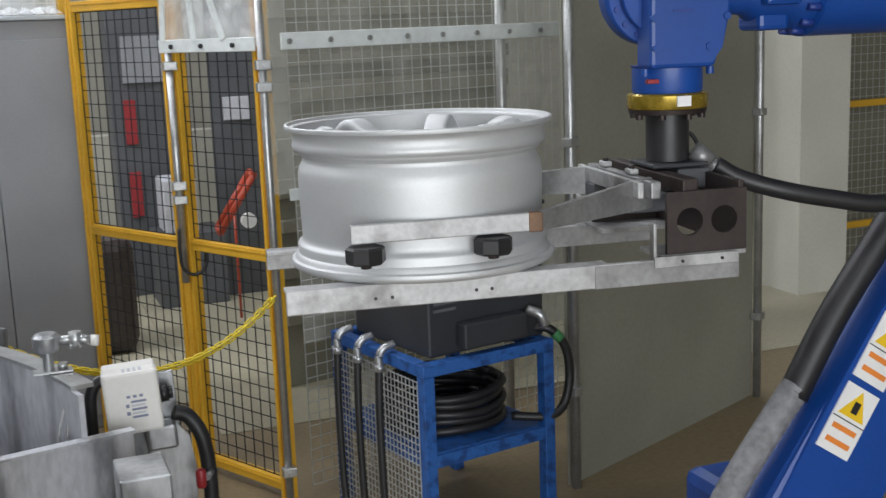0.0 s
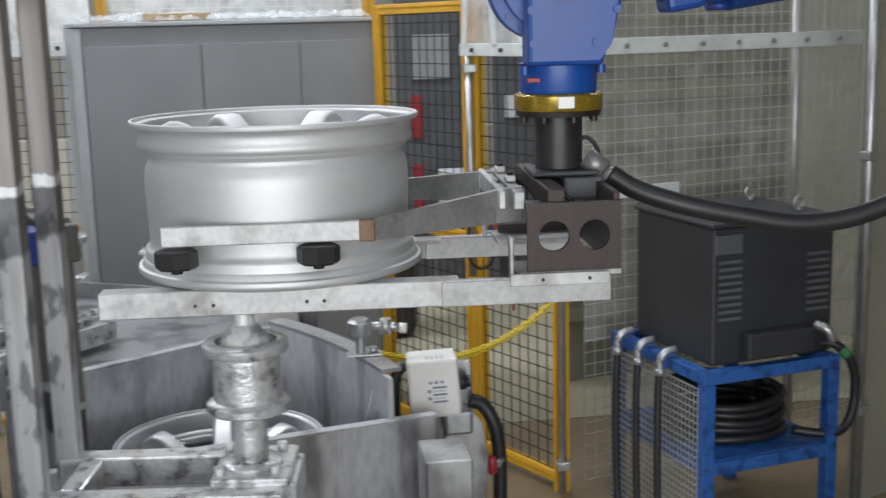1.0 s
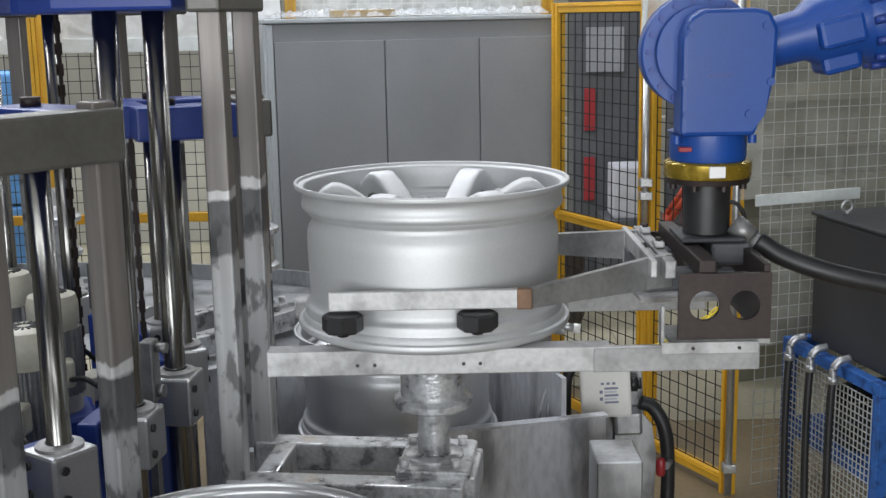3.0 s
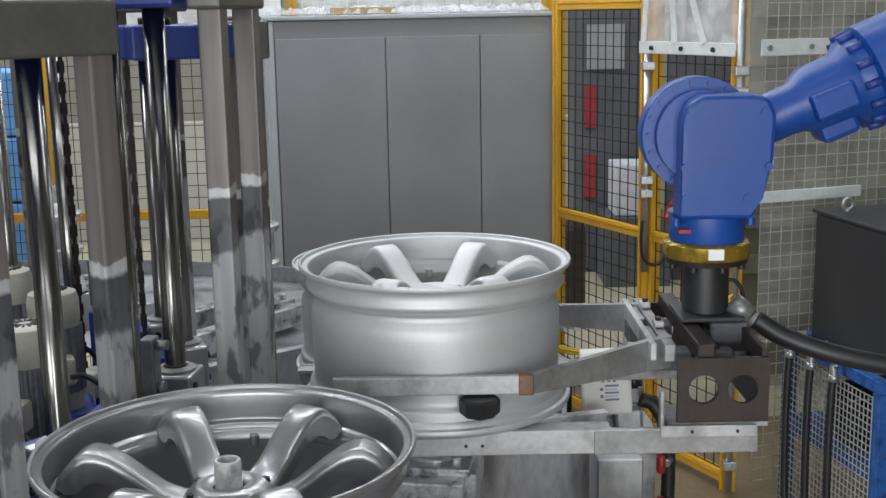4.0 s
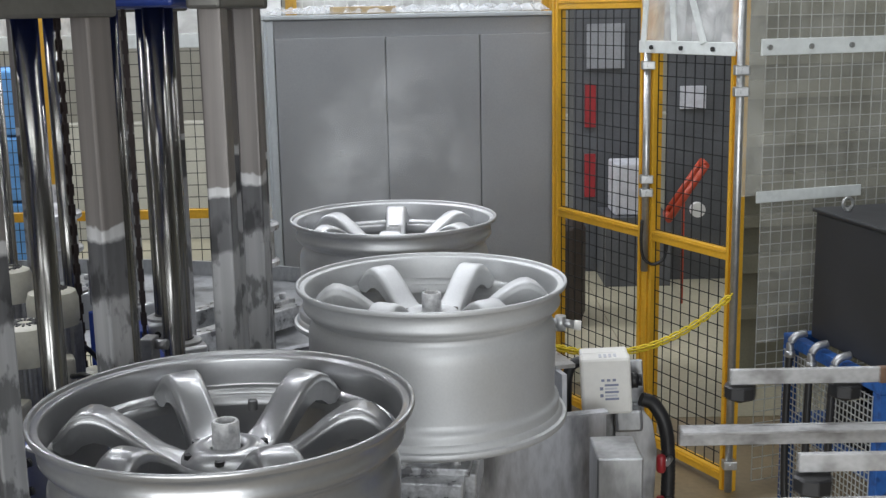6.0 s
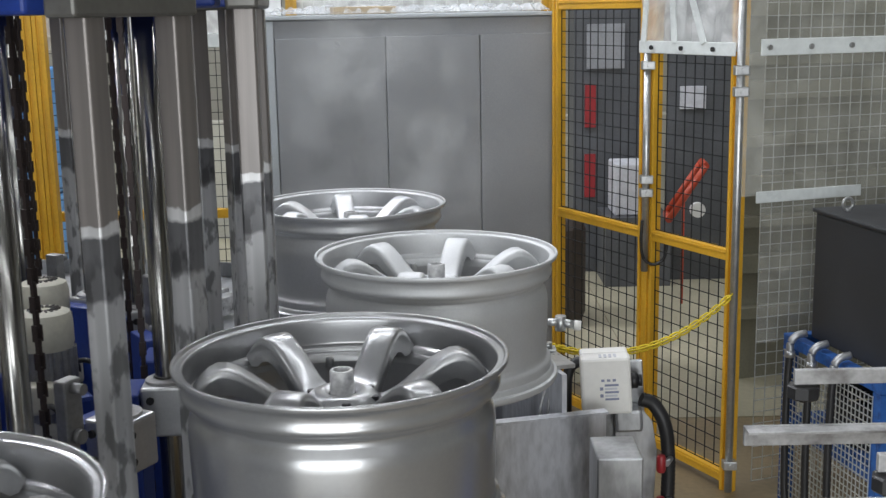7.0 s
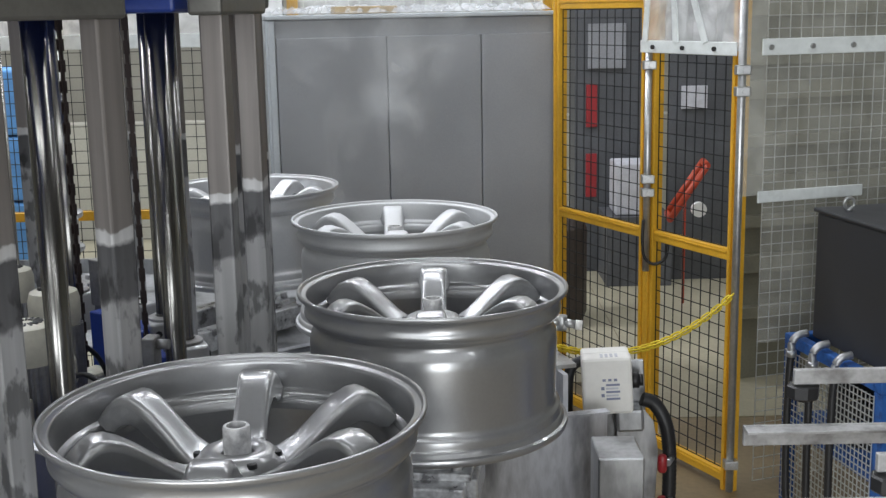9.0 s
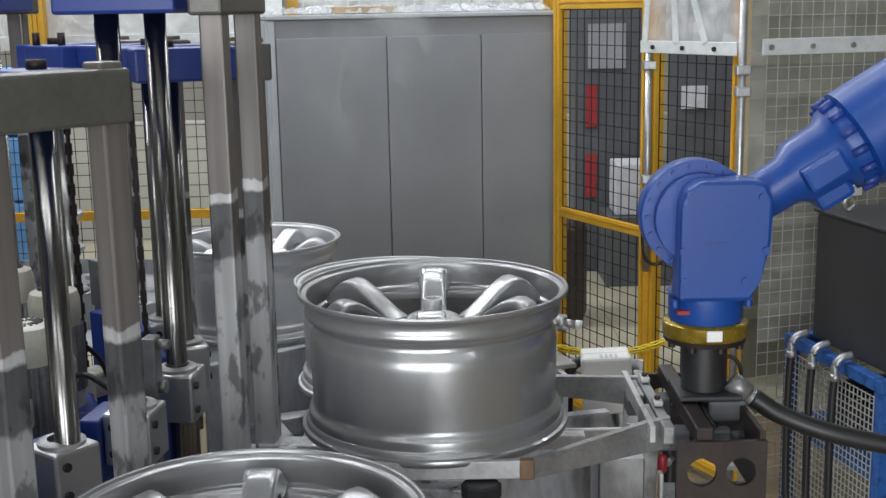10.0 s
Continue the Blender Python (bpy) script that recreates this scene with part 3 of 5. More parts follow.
def arc_wall(bm, r, a0, a1, z0, z1, thick=0.012, n=26):
    """One continuous bent plate."""
    rings = []
    for i in range(n + 1):
        w = radians(a0 + (a1 - a0) * i / n)
        rings.append([bm.verts.new((CX + q * math.cos(w), CY + q * math.sin(w), z)) for q, z in ((r, z0), (r + thick, z0), (r + thick, z1), (r, z1))])
    for p, q in zip(rings, rings[1:]):
        for k in range(4):
            bm.faces.new([p[k], p[(k + 1) % 4], q[(k + 1) % 4], q[k]])
    bm.faces.new(rings[0])
    bm.faces.new(rings[-1])


LIQUID = film_material("grey_wash_liquid", (0.35, 0.36, 0.36), 0.9, 0.08)
for A0, A1 in ((13.7, 36.0), (308.0, 338.0)):
    bm = B()
    arc_wall(bm, 1.69, A0, A1, 0.10, 0.85, n=10)
    part("outer_wall", bm, GALV_STAIN, tank)
    bm = B()
    arc_wall(bm, 1.69, A0 + 1.5, A1, 0.8505, 0.860, 0.05, n=10)
    part("rim_flange", bm, GALV_PIPE, tank, "bright flat rim flange")
    bm = B()
    arc_wall(bm, 0.925, A0, A1, 0.10, 0.50, n=10)
    part("inner_wall", bm, GALV, tank)
    bm = B()
    arc_wall(bm, 0.938, A0, A1, 0.10, 0.112, 0.75, n=10)
    part("tank_floor", bm, GALV, tank)
    bm = B()
    arc_wall(bm, 0.94, A0 + 0.5, A1 - 0.5, 0.20, 0.21, 0.745, n=10)
    part("liquid", bm, LIQUID, tank, "still grey wash liquid")
for a, z1, r1 in ((13.7, 0.755, 1.80), (36.0, 0.845, 1.69), (308.0, 0.755, 1.75), (338.0, 0.755, 1.75)):
    bm = B()
    box(bm, 0.94, r1, -0.006, 0.006, 0.10, z1)
    box(bm, 0.94, r1, -0.022, -0.0065, z1 - 0.006, z1)
    part("partition", bm, GALV_STAIN, tank, "stained galvanised end partition", pose(CX, CY, 0, 0, 0, a))
# drain deck behind the tank
deck = thing("drain_deck", "flat galvanised drain deck beyond the tank", "deck")
bm = B()
arc_wall(bm, 0.97, 36.6, 150, 0.79, 0.80, 0.90, n=40)
part("deck_plate", bm, GALV, deck)
bm = B()
arc_wall(bm, 1.871, 36.6, 150, 0.60, 0.85, 0.012, n=40)
part("deck_rim", bm, GALV, deck)
for i in range(4):
    a = radians(45 + i * 32)
    bm = B()
    box(bm, -0.03, 0.03, -0.03, 0.03, 0, 0.789)
    part("leg", bm, GALV, deck, "", pose(CX + 1.7 * math.cos(a), CY + 1.7 * math.sin(a), 0, 0, 0, math.degrees(a)))
# supporting legs
for q in (16, 33, 311, 335):
    a = radians(q)
    bm = B()
    box(bm, -0.03, 0.03, -0.03, 0.03, 0, 0.10)
    part("leg", bm, GALV, tank, "", pose(CX + 1.6 * math.cos(a), CY + 1.6 * math.sin(a), 0, 0, 0, math.degrees(a)))

# bracket box in front of the partition
bx = slab("pump_housing", 0.325, 0.425, 2.42, 2.56, 0.0, 0.745, GALV, "small galvanised sheet housing beside the tank", "housing", "", None, 0.004)

# white junction box on its bracket
jb = thing("junction_box", "white plastic junction box with printed labels on a bracket", "electrical box", place=pose(0.405, 2.86, 0.712, 0, -3, -4))
bm = B()
box(bm, -0.062, 0.062, -0.052, 0.0, -0.005, 0.142, 0.008)
part("lid", bm, WHITE_PLASTIC, jb)
bm = B()
box(bm, -0.060, 0.060, 0.002, 0.055, -0.003, 0.140, 0.006)
part("box_body", bm, WHITE_PLASTIC, jb)
for i in range(3):
    bm = B()
    box(bm, -0.012 + i * 0.014, -0.004 + i * 0.014, -0.0535, -0.052, 0.082, 0.088)
    part("print_mark", bm, INK, jb)
for i in range(5):
    bm = B()
    box(bm, -0.004, 0.030 - 0.004 * (i % 2), -0.0535, -0.052, 0.034 + i * 0.009, 0.039 + i * 0.009)
    part("print_line", bm, PALE_INK if i % 2 else INK, jb)
    if i in (1, 3):
        bm = B()
        box(bm, -0.016, -0.008, -0.0535, -0.052, 0.033 + i * 0.009, 0.041 + i * 0.009)
        part("print_mark", bm, INK, jb)
for i in range(4):
    bm = B()
    box(bm, -0.015 + i * 0.012, -0.008 + i * 0.012, -0.045, -0.02, 0.142, 0.1432)
    part("print_line", bm, PALE_INK, jb)
bm = B()
box(bm, -0.03, 0.10, 0.056, 0.07, -0.20, 0.10, 0.003)
box(bm, 0.02, 0.09, -0.01, 0.056, -0.07, -0.01, 0.008)
part("bracket", bm, GALV, jb)
bm = B()
rod(bm, (0.062, 0.01, 0.062), (0.082, 0.01, 0.062), 0.020, seg=14)
rod(bm, (0.082, 0.01, 0.062), (0.092, 0.01, 0.062), 0.015, seg=14)
part("cable_gland", bm, RUBBER, jb)
# hoses of the junction box
hs = thing("cable_hose", "black corrugated cable hose hanging beside the tank", "hose")
bm = B()
sweep(bm, spline([(0.492, 2.86, 0.73), (0.525, 2.86, 0.715), (0.553, 2.85, 0.66), (0.563, 2.85, 0.56), (0.56, 2.85, 0.40), (0.55, 2.86, 0.15)], 24), 0.017, 12, 0.10)
part("hose", bm, RUBBER, hs)
hs = thing("cable_conduit", "black bent conduit pipe beside the white box", "pipe")
bm = B()
sweep(bm, spline([(0.315, 2.93, 0.55), (0.312, 2.93, 0.72), (0.318, 2.93, 0.785), (0.345, 2.93, 0.81), (0.41, 2.93, 0.812)], 8), 0.014, 12)
part("hose", bm, RUBBER, hs)
for q in ((0.0, 0.0), (0.012, 0.02)):
    w = thing("thin_cable", "thin grey cable looping from the valve", "cable")
    bm = B()
    sweep(bm, spline([(0.27 + q[0], 2.83, 0.86), (0.25 + q[0], 2.80, 0.80), (0.228 + q[1], 2.76, 0.72), (0.235 + q[1], 2.74, 0.62)], 8), 0.0035, 6)
    part("cable", bm, GRIP_WHITE, w)
for z in (0.47, 0.58):
    pc = thing("pipe_coupling", "small red pipe coupling on the black hose", "coupling", "pipe couplings", place=pose(0.535, 2.80, z))
    bm = B()
    lathe(bm, [(0, -0.022), (0.009, -0.022), (0.012, -0.016), (0.012, 0.016), (0.009, 0.022), (0, 0.022)], 16)
    part("sleeve", bm, RED, pc)
    bm = B()
    rod(bm, (0.014, 0, 0), (0.030, 0.035, 0), 0.008, seg=10)
    part("stub", bm, GALV_PIPE, pc, "zinc pipe stub")
# bent guard plate behind the white box
gp = thing("guard_plate", "rounded galvanised guard plate behind the white box", "plate", place=pose(0.478, 2.885, 0.42))
bm = B()
prism(bm, [(-0.045, 0.0), (0.055, 0.0), (0.062, 0.16), (0.05, 0.24), (0.015, 0.285), (-0.045, 0.295)], 0, 0.006, 0.001)
part("plate", bm, GALV, gp)
bm = B()
box(bm, -0.04, 0.0, 0.0065, 0.03, -0.42, 0.2)
part("foot", bm, GALV, gp)
# valve with fittings
va = thing("pneumatic_valve", "small grey sensor valve with a silver elbow fitting", "valve", place=pose(0.228, 2.87, 0.866))
bm = B()
rod(bm, (0, 0, 0.0), (0, 0, 0.05), 0.012, seg=12)
lathe(bm, [(0, 0.045), (0.026, 0.045), (0.030, 0.052), (0.030, 0.078), (0.022, 0.086), (0, 0.086)], 18)
part("valve_body", bm, GALV, va)
bm = B()
rod(bm, (0.025, 0, 0.066), (0.062, 0, 0.066), 0.010, seg=10)
rod(bm, (0.062, 0, 0.045), (0.062, 0, 0.082), 0.014, seg=12)
rod(bm, (0.062, 0, 0.066), (0.095, -0.01, 0.060), 0.011, seg=10)
part("elbow", bm, GALV_PIPE, va, "silver elbow fitting")
bm = B()
rod(bm, (0.095, -0.01, 0.060), (0.112, -0.012, 0.058), 0.013, seg=10)
part("plug", bm, WHITE_PLASTIC, va, "white plug")
bm = B()
box(bm, -0.035, 0.05, -0.02, 0.02, -0.004, 0.0)
rod(bm, (0.03, 0, 0), (0.03, 0, 0.014), 0.012, seg=6)
part("base_plate", bm, GALV_PIPE, va)

# second white box standing on the tank's rim
b2 = thing("control_box", "small white plastic control box on a post by the tank", "electrical box", place=pose(0.012, 3.45, 0.785, 0, 0, 18))
bm = B()
box(bm, -0.065, 0.065, -0.055, 0.055, 0.012, 0.122, 0.006)
part("box_body", bm, WHITE_PLASTIC, b2)
bm = B()
box(bm, -0.02, 0.02, -0.02, 0.02, -0.784, 0.0118, 0.003)
part("foot", bm, GALV, b2, "galvanised post")
bm = B()
box(bm, 0.0, 0.028, -0.0415, -0.04, 0.085, 0.125)
part("label_plate", bm, PALE_INK, b2)

# ---- grey control cabinet ----
cb = thing("control_cabinet", "tall grey steel control cabinet with three flush panels", "cabinet", place=pose(-0.685, 4.80, 0, 0, 0, 14))
bm = B()
box(bm, 0.0, 1.22, 0.004, 0.50, 0.0, 1.672, 0.006)
part("body", bm, CABINET, cb)
for x0, x1 in ((0.028, 0.475), (0.479, 0.875), (0.879, 1.21)):
    bm = B()
    box(bm, x0, x1, -0.014, 0.003, 0.06, 1.60, 0.003)
    part("panel", bm, CABINET, cb)
# top plate, left side and corner strip are a paler grey than the panels
bm = B()
box(bm, -0.012, 1.232, -0.024, 0.51, 1.673, 1.690, 0.004)
part("top_plate", bm, CABINET_TRIM, cb, "pale top plate")
bm = B()
box(bm, -0.014, -0.001, -0.006, 0.50, 0.0, 1.67, 0.003)
part("side_panel", bm, CABINET_TRIM, cb, "pale blue-grey side panel")
bm = B()
box(bm, -0.004, 0.024, -0.016, 0.003, 0.0, 1.67, 0.003)
part("corner_strip", bm, CABINET_TRIM, cb)
bd = slab("wooden_board", 0.28, 0.54, 0.06, 0.16, 1.692, 1.722, WOOD, "bare wooden board lying on the cabinet", "board", "", cb.matrix_basis.copy(), 0.003)

# ---- safety fence ----
P1, P2, P3 = (0.485, 5.0), (0.782, 4.423), (1.01, 3.97)


def frame_at(p, q):
    """A pose with x along the line from p to q; and the line's length."""
    a = math.atan2(q[1] - p[1], q[0] - p[0])
    return pose(p[0], p[1], 0, 0, 0, math.degrees(a)), math.hypot(q[0] - p[0], q[1] - p[1])


def wires(x0, x1, z0, z1, step, thick, y=0.0):
    """Welded wire mesh in the x z plane."""
    vs, fs = [], []

    def bar(a, b, c, d, e, f):
        n = len(vs)
        vs.extend([(a, c, e), (b, c, e), (b, d, e), (a, d, e), (a, c, f), (b, c, f), (b, d, f), (a, d, f)])
        fs.extend([tuple(n + i for i in q) for q in ((3, 2, 1, 0), (4, 5, 6, 7), (0, 1, 5, 4), (1, 2, 6, 5), (2, 3, 7, 6), (3, 0, 4, 7))])

    h = thick / 2
    for i in range(int(round((x1 - x0) / step)) + 1):
        x = x0 + min(i * step, x1 - x0)
        bar(x - h, x + h, y - thick, y, z0, z1)
    for i in range(int(round((z1 - z0) / step)) + 1):
        z = z0 + min(i * step, z1 - z0)
        bar(x0, x1, y, y + thick, z - h, z + h)
    me = bpy.data.meshes.new("wire_mesh")
    me.from_pydata(vs, [], fs)
    return me


def mesh_panel(t, x0, x1, z0, z1, mat, step=0.052, thick=0.0030, label="black welded wire mesh"):
    me = wires(x0, x1, z0, z1, step, thick)
    me.materials.append(mat)
    o = new("wire_mesh", me)
    o.parent = t
    tagged(o, label, kind="stuff")
    return o


def bar_part(t, name, x0, x1, y0, y1, z0, z1, mat, label="", bevel=0.003):
    bm = B()
    box(bm, x0, x1, y0, y1, z0, z1, bevel)
    return part(name, bm, mat, t, label)


def fence_post(t, x, w, z1, mat=YELLOW):
    """A slotted square profile."""
    h = w / 2
    bm = B()
    box(bm, x - h, x - h * 0.28, -h, h, 0, z1, 0.002)
    box(bm, x + h * 0.28, x + h, -h, h, 0, z1, 0.002)
    box(bm, x - h * 0.3, x + h * 0.3, -h * 0.62, h * 0.62, 0, z1)
    return part("post", bm, mat, t, "slotted yellow profile post")


def gate_leaf(p, q, z_top, mid, label):
    m, w = frame_at(p, q)
    t = thing("fence_gate", label, "fence gate", "fence gates", place=m)
    fence_post(t, 0.022, 0.042, z_top)
    fence_post(t, w - 0.022, 0.042, z_top)
    for z in (0.05, mid, z_top - 0.02):
        bar_part(t, "rail", 0.044, w - 0.044, -0.018, 0.018, z - 0.02, z + 0.02, YELLOW)
        bar_part(t, "rail_lip", 0.044, w - 0.044, -0.022, -0.0185, z + 0.004, z + 0.012, YELLOW)
    mesh_panel(t, 0.046, w - 0.046, 0.072, mid - 0.022, WIRE)
    mesh_panel(t, 0.046, w - 0.046, mid + 0.022, 1.56 if z_top > 2 else z_top - 0.042, WIRE)
    # upper mesh takes the bright wire colour to look lit behind the sheet
    if z_top > 2:
        mesh_panel(t, 0.046, w - 0.046, 1.585, z_top - 0.042, ZINC_WIRE, label="wire mesh behind the plastic, coloured bright as if lit")
    return t, w


g1, w1 = gate_leaf(P1, P2, 1.735, 0.857, "yellow framed safety gate leaf with black wire mesh")
g2, w2 = gate_leaf(P2, P3, 2.35, 0.857, "yellow framed fence panel with black wire mesh and plastic above")
# clear plastic over the upper part of the second panel, with its hem
bm = B()
n = 26
grid = [[bm.verts.new((w2 * (i / n) * 1.02 - 0.005, -0.035 - 0.010 * math.sin(i * 0.9 + j * 0.35) - 0.006 * math.sin(i * 2.3 - j), 1.55 + 0.055 * j)) for j in range(15)] for i in range(n + 1)]
for a, b in zip(grid, grid[1:]):
    for j in range(14):
        bm.faces.new([a[j], b[j], b[j + 1], a[j + 1]]).smooth = True
sheet = part("plastic_sheet", bm, FILM, g2, "wrinkled clear plastic sheet")
bar_part(g2, "hem", -0.01, w2 + 0.01, -0.052, -0.045, 1.535, 1.580, FILM_HEM, "white sheet hem")
for x, lean in ((0.20, -5.0), (0.36, -24.0), (0.02, 6.0)):
    bm = B()
    box(bm, -0.014, 0.014, -0.056, -0.051, 0.0, 0.62)
    part("tape", bm, FILM_HEM, g2, "white adhesive tape strip", pose(x, 0, 1.575, 0, lean, 0))
for i in range(3):
    bm = B()
    x = 0.07 + i * 0.17
    rod(bm, (x, -0.060, 1.556), (x, -0.052, 1.556), 0.008, seg=10)
    part("eyelet", bm, RUBBER, g2, "black eyelet")
# galvanised gate bars with clamps
for p, z0, z1 in ((P2, 0.72, 1.545), (P3, 0.02, 2.2)):
    pb = thing("gate_bar", "galvanised locking pipe clamped to the gate post", "pipe", "gate bars", place=pose(p[0] - 0.022, p[1] - 0.04, 0))
    bm = B()
    rod(bm, (0, 0, z0), (0, 0, z1), 0.0135, seg=16)
    part("pipe", bm, GALV_PIPE, pb)
    for z in (1.49, 1.07 if p == P2 else 1.42, 0.12 if p == P3 else 1.02):
        bm = B()
        box(bm, -0.022, 0.026, -0.02, 0.02, z - 0.016, z + 0.016, 0.004)
        rod(bm, (0.004, -0.028, z), (0.004, -0.02, z), 0.009, seg=6)
        part("clamp", bm, GALV_PIPE, pb, "bolted pipe clamp")
ck = thing("hanging_cable", "black looped cable hanging on the gate post", "cable")
bm = B()
sweep(bm, spline([(0.745, 4.36, 0.92), (0.742, 4.36, 0.84), (0.752, 4.36, 0.775), (0.79, 4.36, 0.75), (0.83, 4.36, 0.775), (0.842, 4.37, 0.84)], 10), 0.006, 8)
part("cable", bm, RUBBER, ck)

# left fence
m, wl = frame_at((-3.6, 5.02), (-0.66, 5.10))
lf = thing("safety_fence", "yellow framed safety fence with black wire mesh", "fence", place=m)
for x in (0.35, 1.34):
    fence_post(lf, x, 0.06, 2.4)
bar_part(lf, "rail", 0.0, wl, -0.02, 0.02, 0.835, 0.875, YELLOW)
bar_part(lf, "rail", 0.0, wl, -0.02, 0.02, 0.03, 0.07, YELLOW)
mesh_panel(lf, 0.0, wl, 0.07, 0.835, WIRE)
mesh_panel(lf, 0.0, wl, 0.875, 2.35, WIRE)
bar_part(lf, "hem", 0.0, wl, -0.045, -0.038, 1.565, 1.625, FILM_HEM, "white plastic sheet hem")
bm = B()
box(bm, 0.0, wl, -0.040, -0.037, 1.6, 2.4)
part("plastic_sheet", bm, FILM, lf, "clear plastic sheet")
for i in range(9):
    bm = B()
    x = 0.25 + i * 0.32
    rod(bm, (x, -0.055, 1.597), (x, -0.045, 1.597), 0.010, seg=10)
    part("eyelet", bm, RUBBER, lf)

br = thing("fence_post", "wide slotted yellow fence post in front of the mesh", "post", place=pose(-1.645, 4.90, 0))
fence_post(br, -0.024, 0.046, 2.4)
fence_post(br, 0.024, 0.046, 2.4)

# fence over the cabinet, with plastic laid on top
m, wb = frame_at((-0.66, 5.42), (0.50, 5.55))
bf = thing("safety_fence", "wire mesh fence above the cabinet with plastic sheet", "fence", place=m)
mesh_panel(bf, 0, wb, 1.0, 2.4, ZINC_WIRE, 0.05, 0.004, "bright welded wire mesh")
bar_part(bf, "rail", 0, wb, -0.02, 0.02, 2.4, 2.44, YELLOW)
for x in (0.0, wb):
    fence_post(bf, x, 0.05, 2.44)
bm = B()
box(bm, 0, wb, 0.03, 0.034, 1.0, 2.4)
part("plastic_sheet", bm, FILM, bf)
cp = thing("plastic_wrap", "crumpled clear plastic wrap on the cabinet top", "plastic", place=cb.matrix_basis @ pose(0, 0, 1.692))
bm = B()
random.seed(4)
n, mrow = 48, 8
grid = [[bm.verts.new((0.02 + 1.18 * i / n, 0.03 + 0.05 * j, 0.004 + (0.030 * random.random() ** 1.6 + 0.006) * (j > 0) * (j < mrow))) for j in range(mrow + 1)] for i in range(n + 1)]
for a, b in zip(grid, grid[1:]):
    for j in range(mrow):
        bm.faces.new([a[j], b[j], b[j + 1], a[j + 1]])
part("wrap", bm, film_material("crumpled_wrap", (0.85, 0.87, 0.88), 0.34, 0.12), cp)

# right fence with hazy plastic
m, wr = frame_at(P3, (2.95, 4.62))
rf = thing("safety_fence", "zinc wire mesh fence behind hazy plastic sheet", "fence", place=m)
for x in (1.02, 2.03):
    bm = B()
    rod(bm, (x, 0, 0), (x, 0, 2.4), 0.02, seg=14)
    part("pipe_post", bm, GALV_PIPE, rf, "galvanised pipe post")
mesh_panel(rf, 0.08, wr, 0.03, 2.4, ZINC_WIRE, 0.043, 0.0026, "fine zinc wire mesh")
bm = B()
n = 40
grid = [[bm.verts.new((0.06 + (wr - 0.06) * i / n, -0.03 - 0.006 * math.sin(i * 1.3) - 0.003 * math.sin(i * 3.1 + j), 0.55 + 0.12 * j)) for j in range(16)] for i in range(n + 1)]
for a, b in zip(grid, grid[1:]):
    for j in range(15):
        bm.faces.new([a[j], b[j], b[j + 1], a[j + 1]]).smooth = True
part("plastic_sheet", bm, FILM_HAZY, rf, "hazy plastic sheet")
bar_part(rf, "post_cover", -0.036, 0.055, -0.040, -0.037, 1.07, 2.35, FILM_HAZY, "plastic sheet wrapped over the post", 0)
bar_part(rf, "hem", 0.03, wr, -0.050, -0.043, 1.535, 1.590, FILM_HEM, "white sheet hem")
bar_part(rf, "hem", 0.03, 0.45, -0.050, -0.043, 1.045, 1.085, FILM_HEM, "white sheet hem")
for i in range(12):
    bm = B()
    rod(bm, (0.06 + i * 0.16, -0.058, 1.562), (0.06 + i * 0.16, -0.050, 1.562), 0.009, seg=10)
    part("eyelet", bm, GALV_PIPE, rf, "metal eyelet")

# yellow chain across the gate
yc = thing("yellow_chain", "yellow plastic barrier chain hung between post and tank", "chain")
a, b = Vector((0.985, 3.93, 0.738)), Vector((0.13, 3.75, 0.715))
pts = []
for i in range(49):
    s = i / 48
    q = a.lerp(b, s)
    q.z -= 0.19 * 4 * s * (1 - s) * (1 - 0.25 * s)
    pts.append(q)
link = None
for i in range(48):
    c = (pts[i] + pts[i + 1]) / 2
    d = (pts[i + 1] - pts[i]).normalized()
    mm = Matrix.Translation(c) @ d.to_track_quat("X", "Z").to_matrix().to_4x4() @ Matrix.Rotation(radians(90 * (i % 2) + 25), 4, "X")
    if link is None:
        bm = B()
        ring = [(0.014 * math.cos(2 * math.pi * k / 14) + (0.0065 if math.cos(2 * math.pi * k / 14) > 0 else -0.0065), 0.0095 * math.sin(2 * math.pi * k / 14), 0) for k in range(14)]
        sweep(bm, ring + ring[:2], 0.0034, 6)
        link = part("link", bm, YELLOW_CHAIN, yc, "", mm)
    else:
        again(link, yc, mm)

# ---- cream partition wall and pillar on the far side ----
m, ww = frame_at((1.92, 3.66), (3.06, 4.22))
slab("wall_partition", 0, ww, 0.0, 0.012, 0, 2.4, PANEL, "plain cream partition wall panel", "wall", place=m)
for s in (0.0, ww):
    pp = thing("pipe_post", "galvanised pipe post at the edge of the partition", "post", "partition posts", place=m @ pose(s, -0.025, 0))
    bm = B()
    rod(bm, (0, 0, 0), (0, 0, 2.4), 0.017, seg=16)
    part("pipe", bm, GALV_PIPE, pp)
    for z in (0.35, 1.2, 1.9):
        bm = B()
        box(bm, -0.024, 0.024, -0.022, 0.02, z - 0.015, z + 0.015, 0.004)
        part("clamp", bm, GALV_PIPE, pp)
rk = thing("storage_rack", "olive steel storage rack with closed shelves behind the mesh fence", "rack", place=pose(1.32, 5.15, 0, 0, 0, 14))
bm = B()
box(bm, 0, 1.28, 0.10, 0.12, 0, 2.4)
part("back_panel", bm, OLIVE, rk)
for i in range(11):
    z = 0.30 + 0.19 * i + 0.02 * (i % 3)
    bm = B()
    box(bm, 0, 1.28, 0.045 + 0.012 * (i % 2), 0.098, z, z + 0.055 + 0.03 * (i % 2), 0.004)
    part("shelf", bm, OLIVE, rk)
